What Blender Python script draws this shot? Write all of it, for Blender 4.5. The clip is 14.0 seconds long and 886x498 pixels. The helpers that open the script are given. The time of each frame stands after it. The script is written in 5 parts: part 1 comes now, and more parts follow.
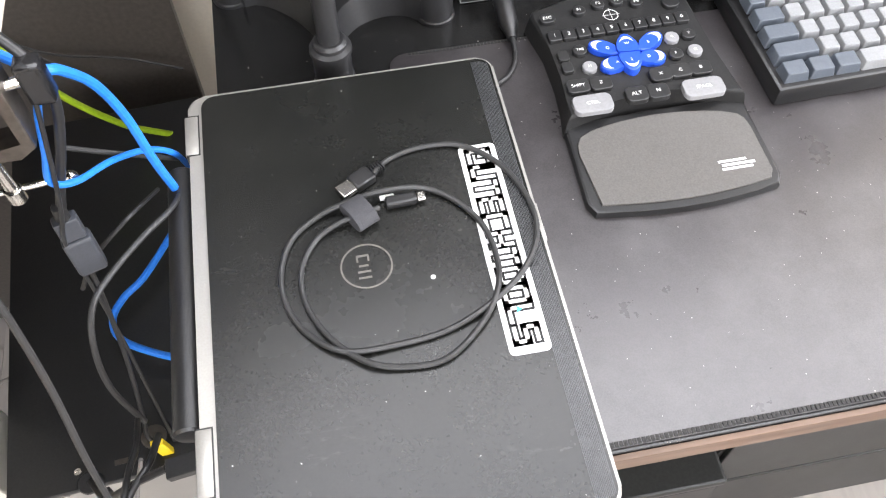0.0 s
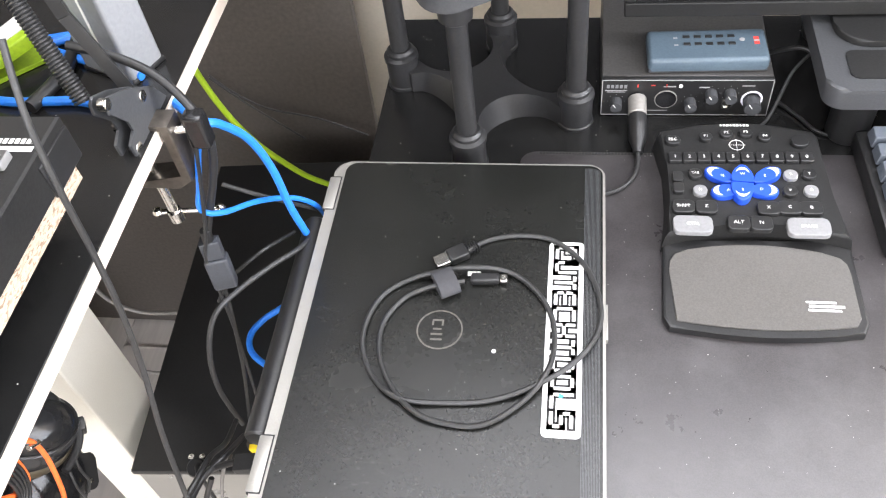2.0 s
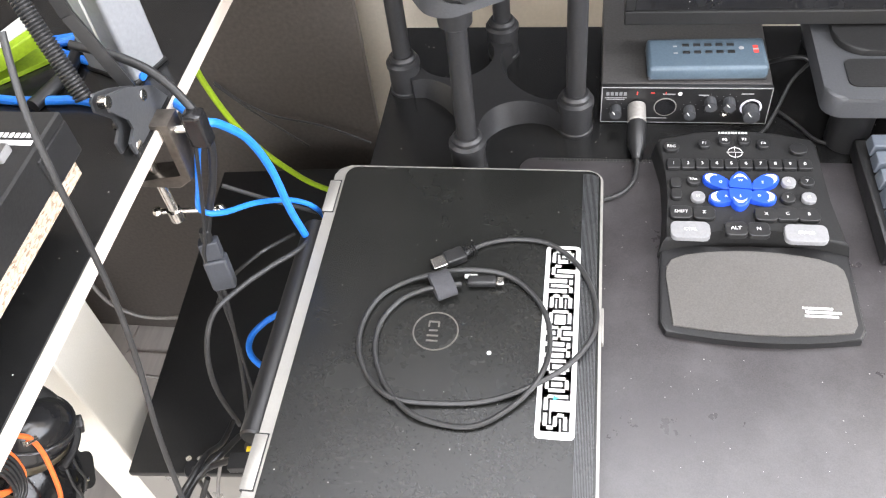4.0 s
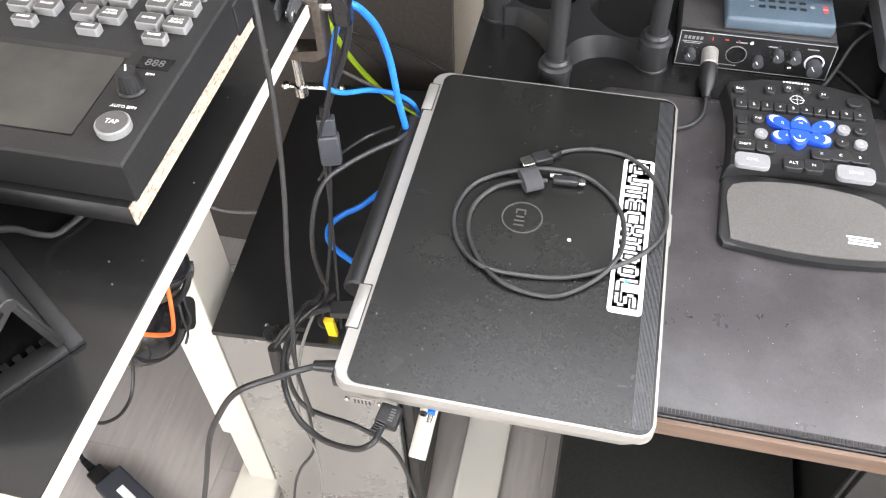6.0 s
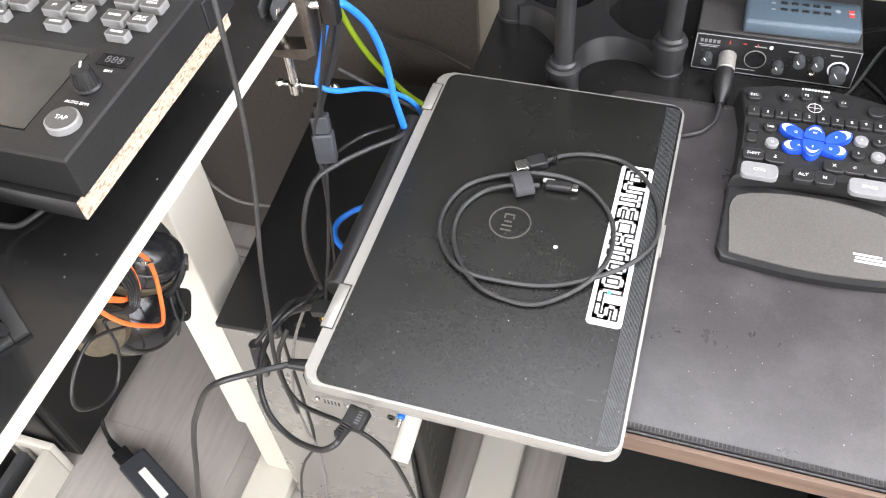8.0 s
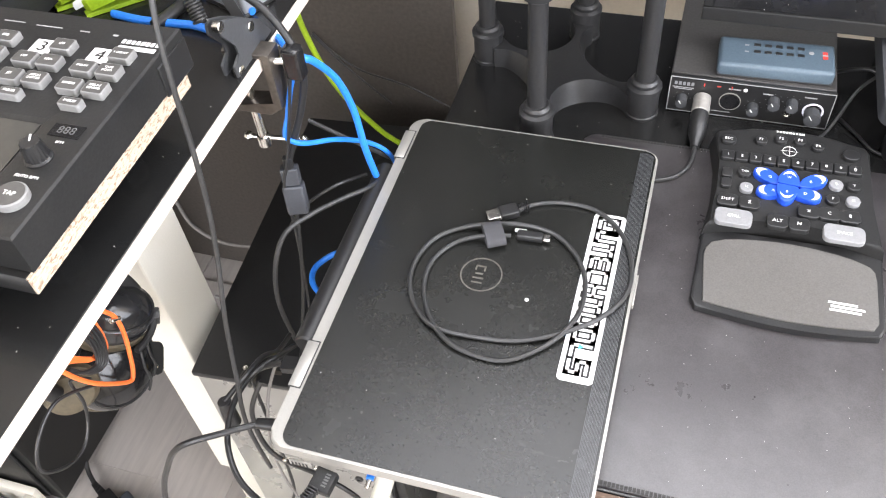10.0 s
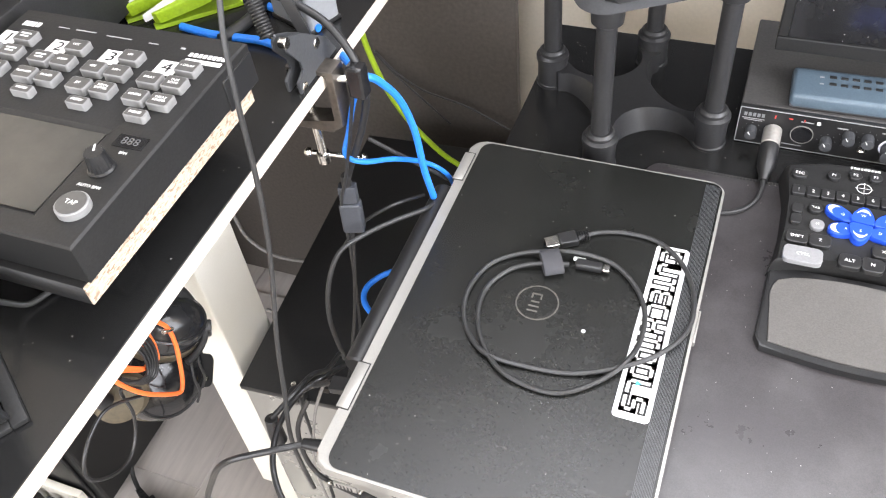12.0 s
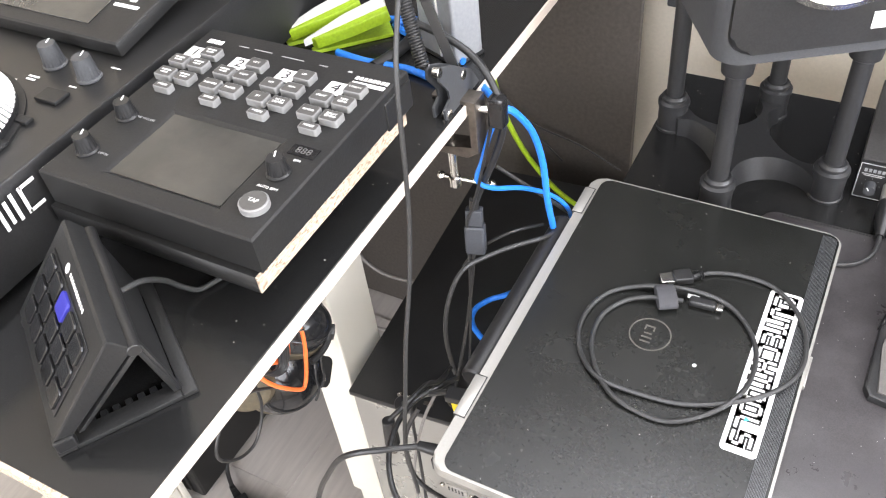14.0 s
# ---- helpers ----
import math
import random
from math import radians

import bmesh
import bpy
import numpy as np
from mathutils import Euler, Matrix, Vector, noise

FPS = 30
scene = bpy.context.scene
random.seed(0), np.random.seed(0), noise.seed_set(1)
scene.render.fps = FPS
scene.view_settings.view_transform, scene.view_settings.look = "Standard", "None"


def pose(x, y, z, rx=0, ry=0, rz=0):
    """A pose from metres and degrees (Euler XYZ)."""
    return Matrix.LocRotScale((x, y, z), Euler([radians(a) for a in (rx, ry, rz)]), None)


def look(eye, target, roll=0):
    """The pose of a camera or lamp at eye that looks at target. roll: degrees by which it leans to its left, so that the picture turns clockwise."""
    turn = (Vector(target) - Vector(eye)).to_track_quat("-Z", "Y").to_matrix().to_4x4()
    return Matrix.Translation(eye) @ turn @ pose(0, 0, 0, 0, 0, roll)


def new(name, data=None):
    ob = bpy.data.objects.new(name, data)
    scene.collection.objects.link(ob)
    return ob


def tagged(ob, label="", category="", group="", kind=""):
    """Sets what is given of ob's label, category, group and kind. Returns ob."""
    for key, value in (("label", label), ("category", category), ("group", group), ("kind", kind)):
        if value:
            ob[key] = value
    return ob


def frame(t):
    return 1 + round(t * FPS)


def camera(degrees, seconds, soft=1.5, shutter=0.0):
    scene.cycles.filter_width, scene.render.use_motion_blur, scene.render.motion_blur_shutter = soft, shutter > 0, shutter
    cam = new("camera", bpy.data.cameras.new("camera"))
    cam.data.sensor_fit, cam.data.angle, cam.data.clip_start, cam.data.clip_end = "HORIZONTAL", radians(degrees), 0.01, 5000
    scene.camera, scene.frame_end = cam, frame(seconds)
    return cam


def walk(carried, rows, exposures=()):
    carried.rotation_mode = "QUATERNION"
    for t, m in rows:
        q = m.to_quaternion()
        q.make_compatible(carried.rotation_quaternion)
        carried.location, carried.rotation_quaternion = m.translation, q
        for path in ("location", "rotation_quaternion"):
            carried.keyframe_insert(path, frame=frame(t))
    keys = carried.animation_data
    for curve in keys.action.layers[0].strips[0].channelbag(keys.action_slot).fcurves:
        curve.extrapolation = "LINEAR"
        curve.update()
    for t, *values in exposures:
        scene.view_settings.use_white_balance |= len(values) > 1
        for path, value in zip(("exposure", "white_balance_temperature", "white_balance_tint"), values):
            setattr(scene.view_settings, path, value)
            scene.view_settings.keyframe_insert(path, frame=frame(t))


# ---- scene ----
cam = camera(55.1, 14.0, soft=1.15)
ROWS = [
    (0, (-0.0470, -0.3052, 1.2609), (0.0099, 0.0147, 0.7565), -0.81),
    (0.5, (0.0452, -0.3088, 1.2473), (0.0364, 0.0212, 0.7463), -3.18),
    (1, (0.0593, -0.3147, 1.2685), (0.0140, 0.0264, 0.7770), -5.85),
    (1.5, (0.0543, -0.3424, 1.3040), (-0.0333, 0.0269, 0.8392), -8.93),
    (2, (0.0570, -0.3541, 1.3126), (-0.0319, 0.0173, 0.8498), -8.77),
    (4.3, (0.0667, -0.3684, 1.3073), (-0.0309, 0.0148, 0.8560), -8.52),
    (4.5, (0.0595, -0.3854, 1.3085), (-0.0491, 0.0010, 0.8625), -8.19),
    (5, (0.0098, -0.4539, 1.3165), (-0.1119, -0.0755, 0.8670), -6.60),
    (5.5, (-0.0218, -0.5141, 1.3186), (-0.1161, -0.1479, 0.8528), -2.46),
    (6, (0.0075, -0.4926, 1.3282), (-0.0845, -0.1251, 0.8629), -2.11),
    (6.5, (0.0531, -0.4743, 1.3217), (-0.0445, -0.1103, 0.8548), -2.43),
    (7, (0.0750, -0.4677, 1.3159), (-0.0325, -0.1114, 0.8452), -3.15),
    (7.5, (0.0896, -0.4603, 1.3188), (-0.0297, -0.1090, 0.8473), -4.15),
    (8, (0.0770, -0.4625, 1.3222), (-0.0613, -0.1101, 0.8567), -5.73),
    (8.2, (0.0723, -0.4575, 1.3275), (-0.0671, -0.1050, 0.8624), -5.73),
    (10.5, (0.0977, -0.4230, 1.3342), (-0.0462, -0.0574, 0.8807), -6.72),
    (11, (0.0795, -0.4200, 1.3254), (-0.0732, -0.0532, 0.8757), -7.10),
    (11.5, (0.0739, -0.4235, 1.3308), (-0.0986, -0.0648, 0.8818), -7.28),
    (12, (0.0845, -0.4167, 1.3270), (-0.0917, -0.0561, 0.8809), -7.44),
    (12.5, (0.0885, -0.4137, 1.3241), (-0.0877, -0.0512, 0.8796), -7.43),
    (13, (0.0773, -0.4366, 1.3358), (-0.1098, -0.0788, 0.8920), -8.20),
    (13.5, (0.0674, -0.4578, 1.3464), (-0.1431, -0.1035, 0.9103), -8.29),
    (14, (0.0656, -0.4691, 1.3545), (-0.1667, -0.1131, 0.9311), -7.79),
]
walk(cam, [(t, look(eye, aim, roll)) for t, eye, aim, roll in ROWS], exposures=[(0.0, 0.10), (2.0, 0.18), (4.5, 0.23), (5.5, 0.22), (6.5, 0.14), (8.0, 0.09), (11.0, 0.16), (14.0, 0.17)])

# ---- light ----
world = bpy.data.worlds.new("world")
scene.world = world
world.use_nodes = True
wn = world.node_tree.nodes
sky = wn.new("ShaderNodeTexSky")
sky.sky_type, sky.sun_disc = "NISHITA", False
sky.sun_elevation, sky.sun_rotation = radians(32), radians(256)
world.node_tree.links.new(sky.outputs[0], wn["Background"].inputs[0])
wn["Background"].inputs[1].default_value = 0.12
sun = new("sun", bpy.data.lights.new("sun", "SUN"))
sun.data.energy, sun.data.angle, sun.data.color = 1.0, radians(12), (1.0, 0.96, 0.9)
sun.matrix_world = look((-4, -1.0, 3.27), (0, 0, 0.7))


def window_light(name, m, sx, sy, watts, color=(0.93, 0.97, 1.0)):
    lamp = new(name, bpy.data.lights.new(name, "AREA"))
    lamp.data.shape, lamp.data.size, lamp.data.size_y = "RECTANGLE", sx, sy
    lamp.data.energy, lamp.data.color = watts, color
    lamp.matrix_world = m


window_light("window_daylight_east", look((1.32, -0.35, 1.55), (-1.0, -0.2, 1.1)), 1.7, 1.3, 62, (0.945, 0.945, 1.0))
window_light("window_daylight_south", look((-0.2, -2.16, 1.55), (-0.2, 1.0, 1.5)), 1.7, 1.2, 72, (0.945, 0.945, 1.0))
window_light("window_daylight_north", look((0.25, 0.60, 2.17), (0.15, -1.2, 1.2)), 2.0, 0.42, 18, (0.945, 0.945, 1.0))
# fill lamp added overhead to brighten the sheen on mat and lid
window_light("ceiling_fill_light", look((0.25, 0.27, 2.44), (0.25, 0.26, 0.0)), 2.0, 0.56, 27, (0.945, 0.945, 1.0))


# ---- materials ----
def node_mat(name):
    m = bpy.data.materials.new(name)
    m.use_nodes = True
    return m, m.node_tree.nodes, m.node_tree.links, m.node_tree.nodes["Principled BSDF"]


def ramp(nodes, links, source, a, b):
    r = nodes.new("ShaderNodeMapRange")
    r.inputs[1].default_value, r.inputs[2].default_value = a, b
    links.new(source, r.inputs[0])
    return r.outputs[0]


def blend(nodes, links, fac, a, b):
    x = nodes.new("ShaderNodeMix")
    x.data_type = "RGBA"
    for value, i in ((fac, 0), (a, 6), (b, 7)):
        if isinstance(value, (tuple, float, int)):
            x.inputs[i].default_value = value if i == 0 else (*value[:3], 1)
        else:
            links.new(value, x.inputs[i])
    return x.outputs[2]


def surface(name, color, rough=0.5, metal=0.0, grain=120.0, vary=0.25, bump=0.15, stain=None, stain_scale=9.0,
            stain_amount=0.3, specks=0.0, speck_color=(0.6, 0.58, 0.54), stretch=(1, 1, 1), per_piece=0.0, coat=0.0, spec=0.5, scuffs=0.0):
    """A worn surface: fine grain, broad stains, optional dust specks and a tone of its own for each piece."""
    m, n, l, p = node_mat(name)
    tc = n.new("ShaderNodeTexCoord")
    mp = n.new("ShaderNodeMapping")
    mp.inputs["Scale"].default_value = stretch
    l.new(tc.outputs["Object"], mp.inputs[0])
    fine = n.new("ShaderNodeTexNoise")
    fine.inputs["Scale"].default_value, fine.inputs["Detail"].default_value = grain, 4
    l.new(mp.outputs[0], fine.inputs[0])
    broad = n.new("ShaderNodeTexNoise")
    broad.inputs["Scale"].default_value, broad.inputs["Detail"].default_value, broad.inputs["Roughness"].default_value = stain_scale, 6, 0.65
    l.new(tc.outputs["Object"], broad.inputs[0])
    dark = tuple(c * (1 - vary) for c in color)
    light = tuple(min(1, c * (1 + vary)) for c in color)
    c = blend(n, l, ramp(n, l, fine.outputs[0], 0.3, 0.7), dark, light)
    if stain:
        s = n.new("ShaderNodeMath")
        s.operation = "MULTIPLY"
        l.new(ramp(n, l, broad.outputs[0], 0.45, 0.75), s.inputs[0])
        s.inputs[1].default_value = stain_amount
        c = blend(n, l, s.outputs[0], c, stain)
    if per_piece:
        info = n.new("ShaderNodeObjectInfo")
        c = blend(n, l, ramp(n, l, info.outputs["Random"], 0, 1 / per_piece), c, tuple(v * 0.45 for v in color))
    if specks:
        v = n.new("ShaderNodeTexVoronoi")
        v.inputs["Scale"].default_value = 190
        l.new(tc.outputs["Object"], v.inputs[0])
        near = n.new("ShaderNodeMath")
        near.operation = "LESS_THAN"
        l.new(v.outputs["Distance"], near.inputs[0])
        sep = n.new("ShaderNodeSeparateColor")
        l.new(v.outputs["Color"], sep.inputs[0])
        size = n.new("ShaderNodeMapRange")
        size.inputs[3].default_value, size.inputs[4].default_value = 0.03, 0.10
        l.new(sep.outputs[1], size.inputs[0])
        l.new(size.outputs[0], near.inputs[1])
        few = n.new("ShaderNodeMath")
        few.operation, few.inputs[1].default_value = "LESS_THAN", specks
        l.new(sep.outputs[0], few.inputs[0])
        both = n.new("ShaderNodeMath")
        both.operation = "MULTIPLY"
        l.new(near.outputs[0], both.inputs[0])
        l.new(few.outputs[0], both.inputs[1])
        c = blend(n, l, both.outputs[0], c, speck_color)
    if scuffs:
        patch = n.new("ShaderNodeTexNoise")
        patch.inputs["Scale"].default_value, patch.inputs["Detail"].default_value = 13.0, 3
        l.new(tc.outputs["Object"], patch.inputs[0])
        turned = n.new("ShaderNodeMapping")
        turned.inputs["Rotation"].default_value, turned.inputs["Scale"].default_value = (0, 0, 0.6), (1.0, 3.2, 1.0)
        l.new(tc.outputs["Object"], turned.inputs[0])
        rub = n.new("ShaderNodeTexNoise")
        rub.inputs["Scale"].default_value, rub.inputs["Detail"].default_value, rub.inputs["Roughness"].default_value = 70.0, 8, 0.75
        l.new(turned.outputs[0], rub.inputs[0])
        amount = n.new("ShaderNodeMath")
        amount.operation = "MULTIPLY"
        l.new(ramp(n, l, patch.outputs[0], 0.62, 0.78), amount.inputs[0])
        l.new(ramp(n, l, rub.outputs[0], 0.55, 0.72), amount.inputs[1])
        share = n.new("ShaderNodeMath")
        share.operation, share.inputs[1].default_value = "MULTIPLY", scuffs
        l.new(amount.outputs[0], share.inputs[0])
        c = blend(n, l, share.outputs[0], c, (0.22, 0.22, 0.21))
    l.new(c, p.inputs["Base Color"])
    rr = n.new("ShaderNodeMapRange")
    rr.inputs[3].default_value, rr.inputs[4].default_value = max(0.03, rough - 0.08), min(1, rough + 0.1)
    l.new(broad.outputs[0], rr.inputs[0])
    l.new(rr.outputs[0], p.inputs["Roughness"])
    p.inputs["Metallic"].default_value = metal
    p.inputs["Coat Weight"].default_value = coat
    p.inputs["Specular IOR Level"].default_value = spec
    if bump:
        b = n.new("ShaderNodeBump")
        b.inputs["Strength"].default_value, b.inputs["Distance"].default_value = bump, 0.0006
        l.new(fine.outputs[0], b.inputs["Height"])
        l.new(b.outputs[0], p.inputs["Normal"])
    return m


def chipboard(name):
    m, n, l, p = node_mat(name)
    tc = n.new("ShaderNodeTexCoord")
    v = n.new("ShaderNodeTexVoronoi")
    v.inputs["Scale"].default_value = 780
    mp = n.new("ShaderNodeMapping")
    mp.inputs["Scale"].default_value = (1, 0.45, 1)
    l.new(tc.outputs["Object"], mp.inputs[0])
    l.new(mp.outputs[0], v.inputs[0])
    r = n.new("ShaderNodeValToRGB")
    r.color_ramp.elements[0].color, r.color_ramp.elements[1].color = (0.27, 0.19, 0.13, 1), (0.50, 0.415, 0.32, 1)
    r.color_ramp.elements[0].position, r.color_ramp.elements[1].position = 0.05, 0.45
    sep = n.new("ShaderNodeSeparateColor")
    l.new(v.outputs["Color"], sep.inputs[0])
    l.new(sep.outputs[0], r.inputs[0])
    l.new(r.outputs[0], p.inputs["Base Color"])
    p.inputs["Roughness"].default_value = 0.85
    b = n.new("ShaderNodeBump")
    b.inputs["Strength"].default_value, b.inputs["Distance"].default_value = 0.6, 0.001
    l.new(v.outputs["Distance"], b.inputs["Height"])
    l.new(b.outputs[0], p.inputs["Normal"])
    return m


def glow(name, color, strength):
    m, n, l, p = node_mat(name)
    p.inputs["Base Color"].default_value = (*color, 1)
    p.inputs["Emission Color"].default_value = (*color, 1)
    p.inputs["Emission Strength"].default_value = strength
    return m


LID_BLACK = surface("lid_rubberised_black", (0.0115, 0.0118, 0.0108), 0.25, grain=500, vary=0.12, bump=0.012, stain=(0.032, 0.032, 0.029), stain_scale=5, stain_amount=0.28, specks=0.10, speck_color=(0.40, 0.40, 0.38), scuffs=0.16, spec=0.42)
LID_RIDGE = surface("ridged_black", (0.05, 0.052, 0.055), 0.35, grain=300)
SILVER = surface("painted_silver", (0.34, 0.33, 0.305), 0.34, 0.4, grain=700, vary=0.05, bump=0.02, stain=(0.25, 0.24, 0.22), stain_amount=0.3)
CHROME = surface("bright_steel", (0.68, 0.66, 0.62), 0.22, 1.0, grain=200, vary=0.1, bump=0.05)
GUNMETAL = surface("brown_gunmetal", (0.13, 0.115, 0.10), 0.32, 0.7, grain=150, vary=0.2, bump=0.1)
BLACK = surface("black_plastic", (0.014, 0.014, 0.0145), 0.36, grain=600, vary=0.25, bump=0.15, stain=(0.03, 0.029, 0.027), stain_amount=0.35)
BLACK_SOFT = surface("matte_black_plastic", (0.0165, 0.0165, 0.0165), 0.45, grain=500, vary=0.2, bump=0.2, stain=(0.030, 0.029, 0.027), stain_amount=0.3, spec=0.28)
BLACK_GLOSS = surface("glossy_black", (0.012, 0.012, 0.013), 0.12, grain=60, vary=0.2, bump=0.0, stain=(0.04, 0.04, 0.04), stain_amount=0.3, specks=0.12)
DESK_BLACK = surface("black_laminate", (0.0125, 0.0125, 0.0125), 0.2, grain=400, vary=0.12, bump=0.03, stain=(0.028, 0.027, 0.025), stain_scale=5, stain_amount=0.35, specks=0.16)
MAT = surface("desk_mat_leatherette", (0.033, 0.0295, 0.031), 0.29, grain=900, vary=0.3, bump=0.10, stain=(0.13, 0.125, 0.127), stain_scale=17, stain_amount=0.26, spec=0.72, specks=0.32, speck_color=(0.42, 0.41, 0.39))
STITCH = surface("black_thread", (0.028, 0.027, 0.026), 0.9, grain=900, vary=0.4, bump=0.5)
EDGE_WOOD = surface("worn_wood_edge", (0.125, 0.082, 0.058), 0.6, grain=60, vary=0.3, bump=0.2, stretch=(0.15, 2, 2), stain=(0.13, 0.075, 0.05), stain_scale=14, stain_amount=0.8)
EDGE_WHITE = surface("white_edge_band", (0.62, 0.555, 0.48), 0.5, grain=90, vary=0.05, bump=0.1, stretch=(1, 0.2, 1), stain=(0.42, 0.34, 0.26), stain_scale=6, stain_amount=0.35)
CHIP = chipboard("raw_chipboard")
WHITE_STEEL = surface("white_powder_coat", (0.68, 0.66, 0.595), 0.45, grain=600, vary=0.04, bump=0.15, stain=(0.6, 0.55, 0.44), stain_scale=5, stain_amount=0.4)
PC_FRONT = surface("brushed_grey_metal", (0.36, 0.355, 0.335), 0.27, 0.6, grain=500, vary=0.03, bump=0.0, stain=(0.25, 0.24, 0.23), stain_scale=5, stain_amount=0.3)
WALL = surface("cream_wall_paint", (0.72, 0.66, 0.56), 0.85, grain=200, vary=0.04, bump=0.3, stain=(0.6, 0.53, 0.44), stain_scale=3, stain_amount=0.4)
CEILING = surface("white_ceiling_paint", (0.82, 0.81, 0.79), 0.9, grain=150, vary=0.03, bump=0.3)
DARK_PANEL = surface("dark_brown_panel", (0.072, 0.063, 0.056), 0.45, grain=180, vary=0.2, bump=0.1, stain=(0.075, 0.068, 0.062), stain_scale=4, stain_amount=0.5)
SLATE = surface("slate_grey_panel", (0.055, 0.056, 0.061), 0.6, grain=200, vary=0.15, bump=0.1, stain=(0.075, 0.075, 0.08), stain_scale=4, stain_amount=0.4)
PLANK = surface("grey_laminate", (0.40, 0.372, 0.348), 0.36, grain=22, vary=0.09, bump=0.03, stretch=(5, 0.5, 1), stain=(0.46, 0.43, 0.40), stain_scale=5, stain_amount=0.6, per_piece=0.10)
BLUE_CABLE = surface("blue_cable_jacket", (0.02, 0.19, 0.72), 0.38, grain=300, vary=0.12, bump=0.05)
LIME = surface("lime_green_jacket", (0.30, 0.45, 0.015), 0.45, grain=300, vary=0.12, bump=0.05)
ORANGE = surface("orange_cable_jacket", (0.85, 0.16, 0.035), 0.45, grain=300, vary=0.12, bump=0.05)
CABLE = surface("black_cable_jacket", (0.017, 0.017, 0.0175), 0.38, grain=400, vary=0.2, bump=0.08)
CABLE_GREY = surface("dusty_grey_cable_jacket", (0.024, 0.024, 0.024), 0.45, grain=400, vary=0.2, bump=0.08)
CABLE_PALE = surface("pale_grey_cable_jacket", (0.20, 0.19, 0.18), 0.5, grain=400, vary=0.15, bump=0.05)
FELT_BLACK = surface("deep_black_board", (0.018, 0.0185, 0.0175), 0.42, grain=300, vary=0.3, bump=0.1, stain=(0.022, 0.022, 0.020), stain_scale=4, stain_amount=0.5, spec=0.4)
VELCRO = surface("hook_and_loop_fabric", (0.05, 0.05, 0.055), 0.95, grain=1500, vary=0.7, bump=1.0)
WHITE_INK = surface("white_print", (0.82, 0.82, 0.8), 0.6, grain=800, vary=0.05, bump=0.0)
STICKER = surface("white_vinyl", (0.85, 0.85, 0.84), 0.4, grain=300, vary=0.03, bump=0.0)
DIM_INK = surface("dim_print", (0.085, 0.085, 0.085), 0.6, grain=800, vary=0.05, bump=0.0)
GREY_INK = surface("grey_print", (0.3, 0.3, 0.3), 0.6, grain=800, vary=0.05, bump=0.0)
RED_INK = surface("red_print", (0.6, 0.05, 0.04), 0.6, grain=800, vary=0.05, bump=0.0)
BLUE_KEY = surface("blue_key_plastic", (0.015, 0.07, 0.5), 0.35, grain=500, vary=0.08, bump=0.1)
KEY_GREY = surface("silver_grey_key", (0.22, 0.22, 0.225), 0.42, grain=500, vary=0.08, bump=0.1)
KEY_LIGHT = surface("pale_grey_keycap", (0.2, 0.205, 0.21), 0.55, grain=500, vary=0.08, bump=0.15)
KEY_DARK = surface("slate_keycap", (0.07, 0.082, 0.10), 0.5, grain=500, vary=0.08, bump=0.15)
PALM = surface("grey_rubber_palm_rest", (0.085, 0.08, 0.074), 0.7, grain=700, vary=0.15, bump=0.35, stain=(0.12, 0.115, 0.11), stain_amount=0.4)
COUPLER = surface("blue_grey_plastic", (0.045, 0.049, 0.058), 0.4, grain=500, vary=0.1, bump=0.1)
STAND = surface("satin_black_stand", (0.024, 0.024, 0.025), 0.36, grain=400, vary=0.15, bump=0.1, stain=(0.04, 0.039, 0.037), stain_amount=0.3)
REMOTE = surface("slate_blue_plastic", (0.075, 0.108, 0.138), 0.45, grain=500, vary=0.1, bump=0.15, stain=(0.13, 0.18, 0.22), stain_amount=0.3)
UR_TOP = surface("charcoal_metal", (0.075, 0.072, 0.07), 0.42, 0.3, grain=400, vary=0.15, bump=0.1)
SCREEN = surface("dim_touch_screen", (0.040, 0.040, 0.037), 0.17, grain=30, vary=0.08, bump=0.0, stain=(0.075, 0.07, 0.062), stain_scale=14, stain_amount=0.6)
PAD_KEY = surface("smoked_key_top", (0.07, 0.068, 0.065), 0.4, grain=400, vary=0.1, bump=0.1)
PAD_RIM = surface("frosted_key_side", (0.210, 0.210, 0.208), 0.4, grain=400, vary=0.06, bump=0.05)
CUSHION = surface("olive_brown_ear_cushion", (0.075, 0.060, 0.036), 0.7, grain=200, vary=0.2, bump=0.3)
SPEAKER_SKIN = surface("speaker_charcoal", (0.05, 0.052, 0.056), 0.5, grain=500, vary=0.12, bump=0.2)
YELLOW = surface("yellow_label", (0.85, 0.62, 0.02), 0.5, grain=300, vary=0.05, bump=0.0)
FILE_WHITE = surface("white_sleeve", (0.62, 0.62, 0.6), 0.5, grain=200, vary=0.05, bump=0.1)
MAST_GREY = surface("silver_grey_profile", (0.29, 0.30, 0.315), 0.4, 0.3, grain=300, vary=0.06, bump=0.05)
BLUE_GLOW = glow("lit_key_blue", (0.025, 0.025, 0.26), 0.04)
BADGE = surface("dark_chrome", (0.22, 0.205, 0.185), 0.28, 0.8, grain=300, vary=0.1, bump=0.0)
SATIN = surface("satin_nickel", (0.36, 0.345, 0.32), 0.42, 0.5, grain=300, vary=0.08, bump=0.05)
RING_GLOW = surface("pale_violet_ring", (0.75, 0.74, 0.82), 0.4, grain=300, vary=0.03, bump=0.0)
GLASS = surface("window_glass", (0.9, 0.95, 1.0), 0.05, grain=10, vary=0.02, bump=0.0)
GLASS.node_tree.nodes["Principled BSDF"].inputs["Transmission Weight"].default_value = 1.0


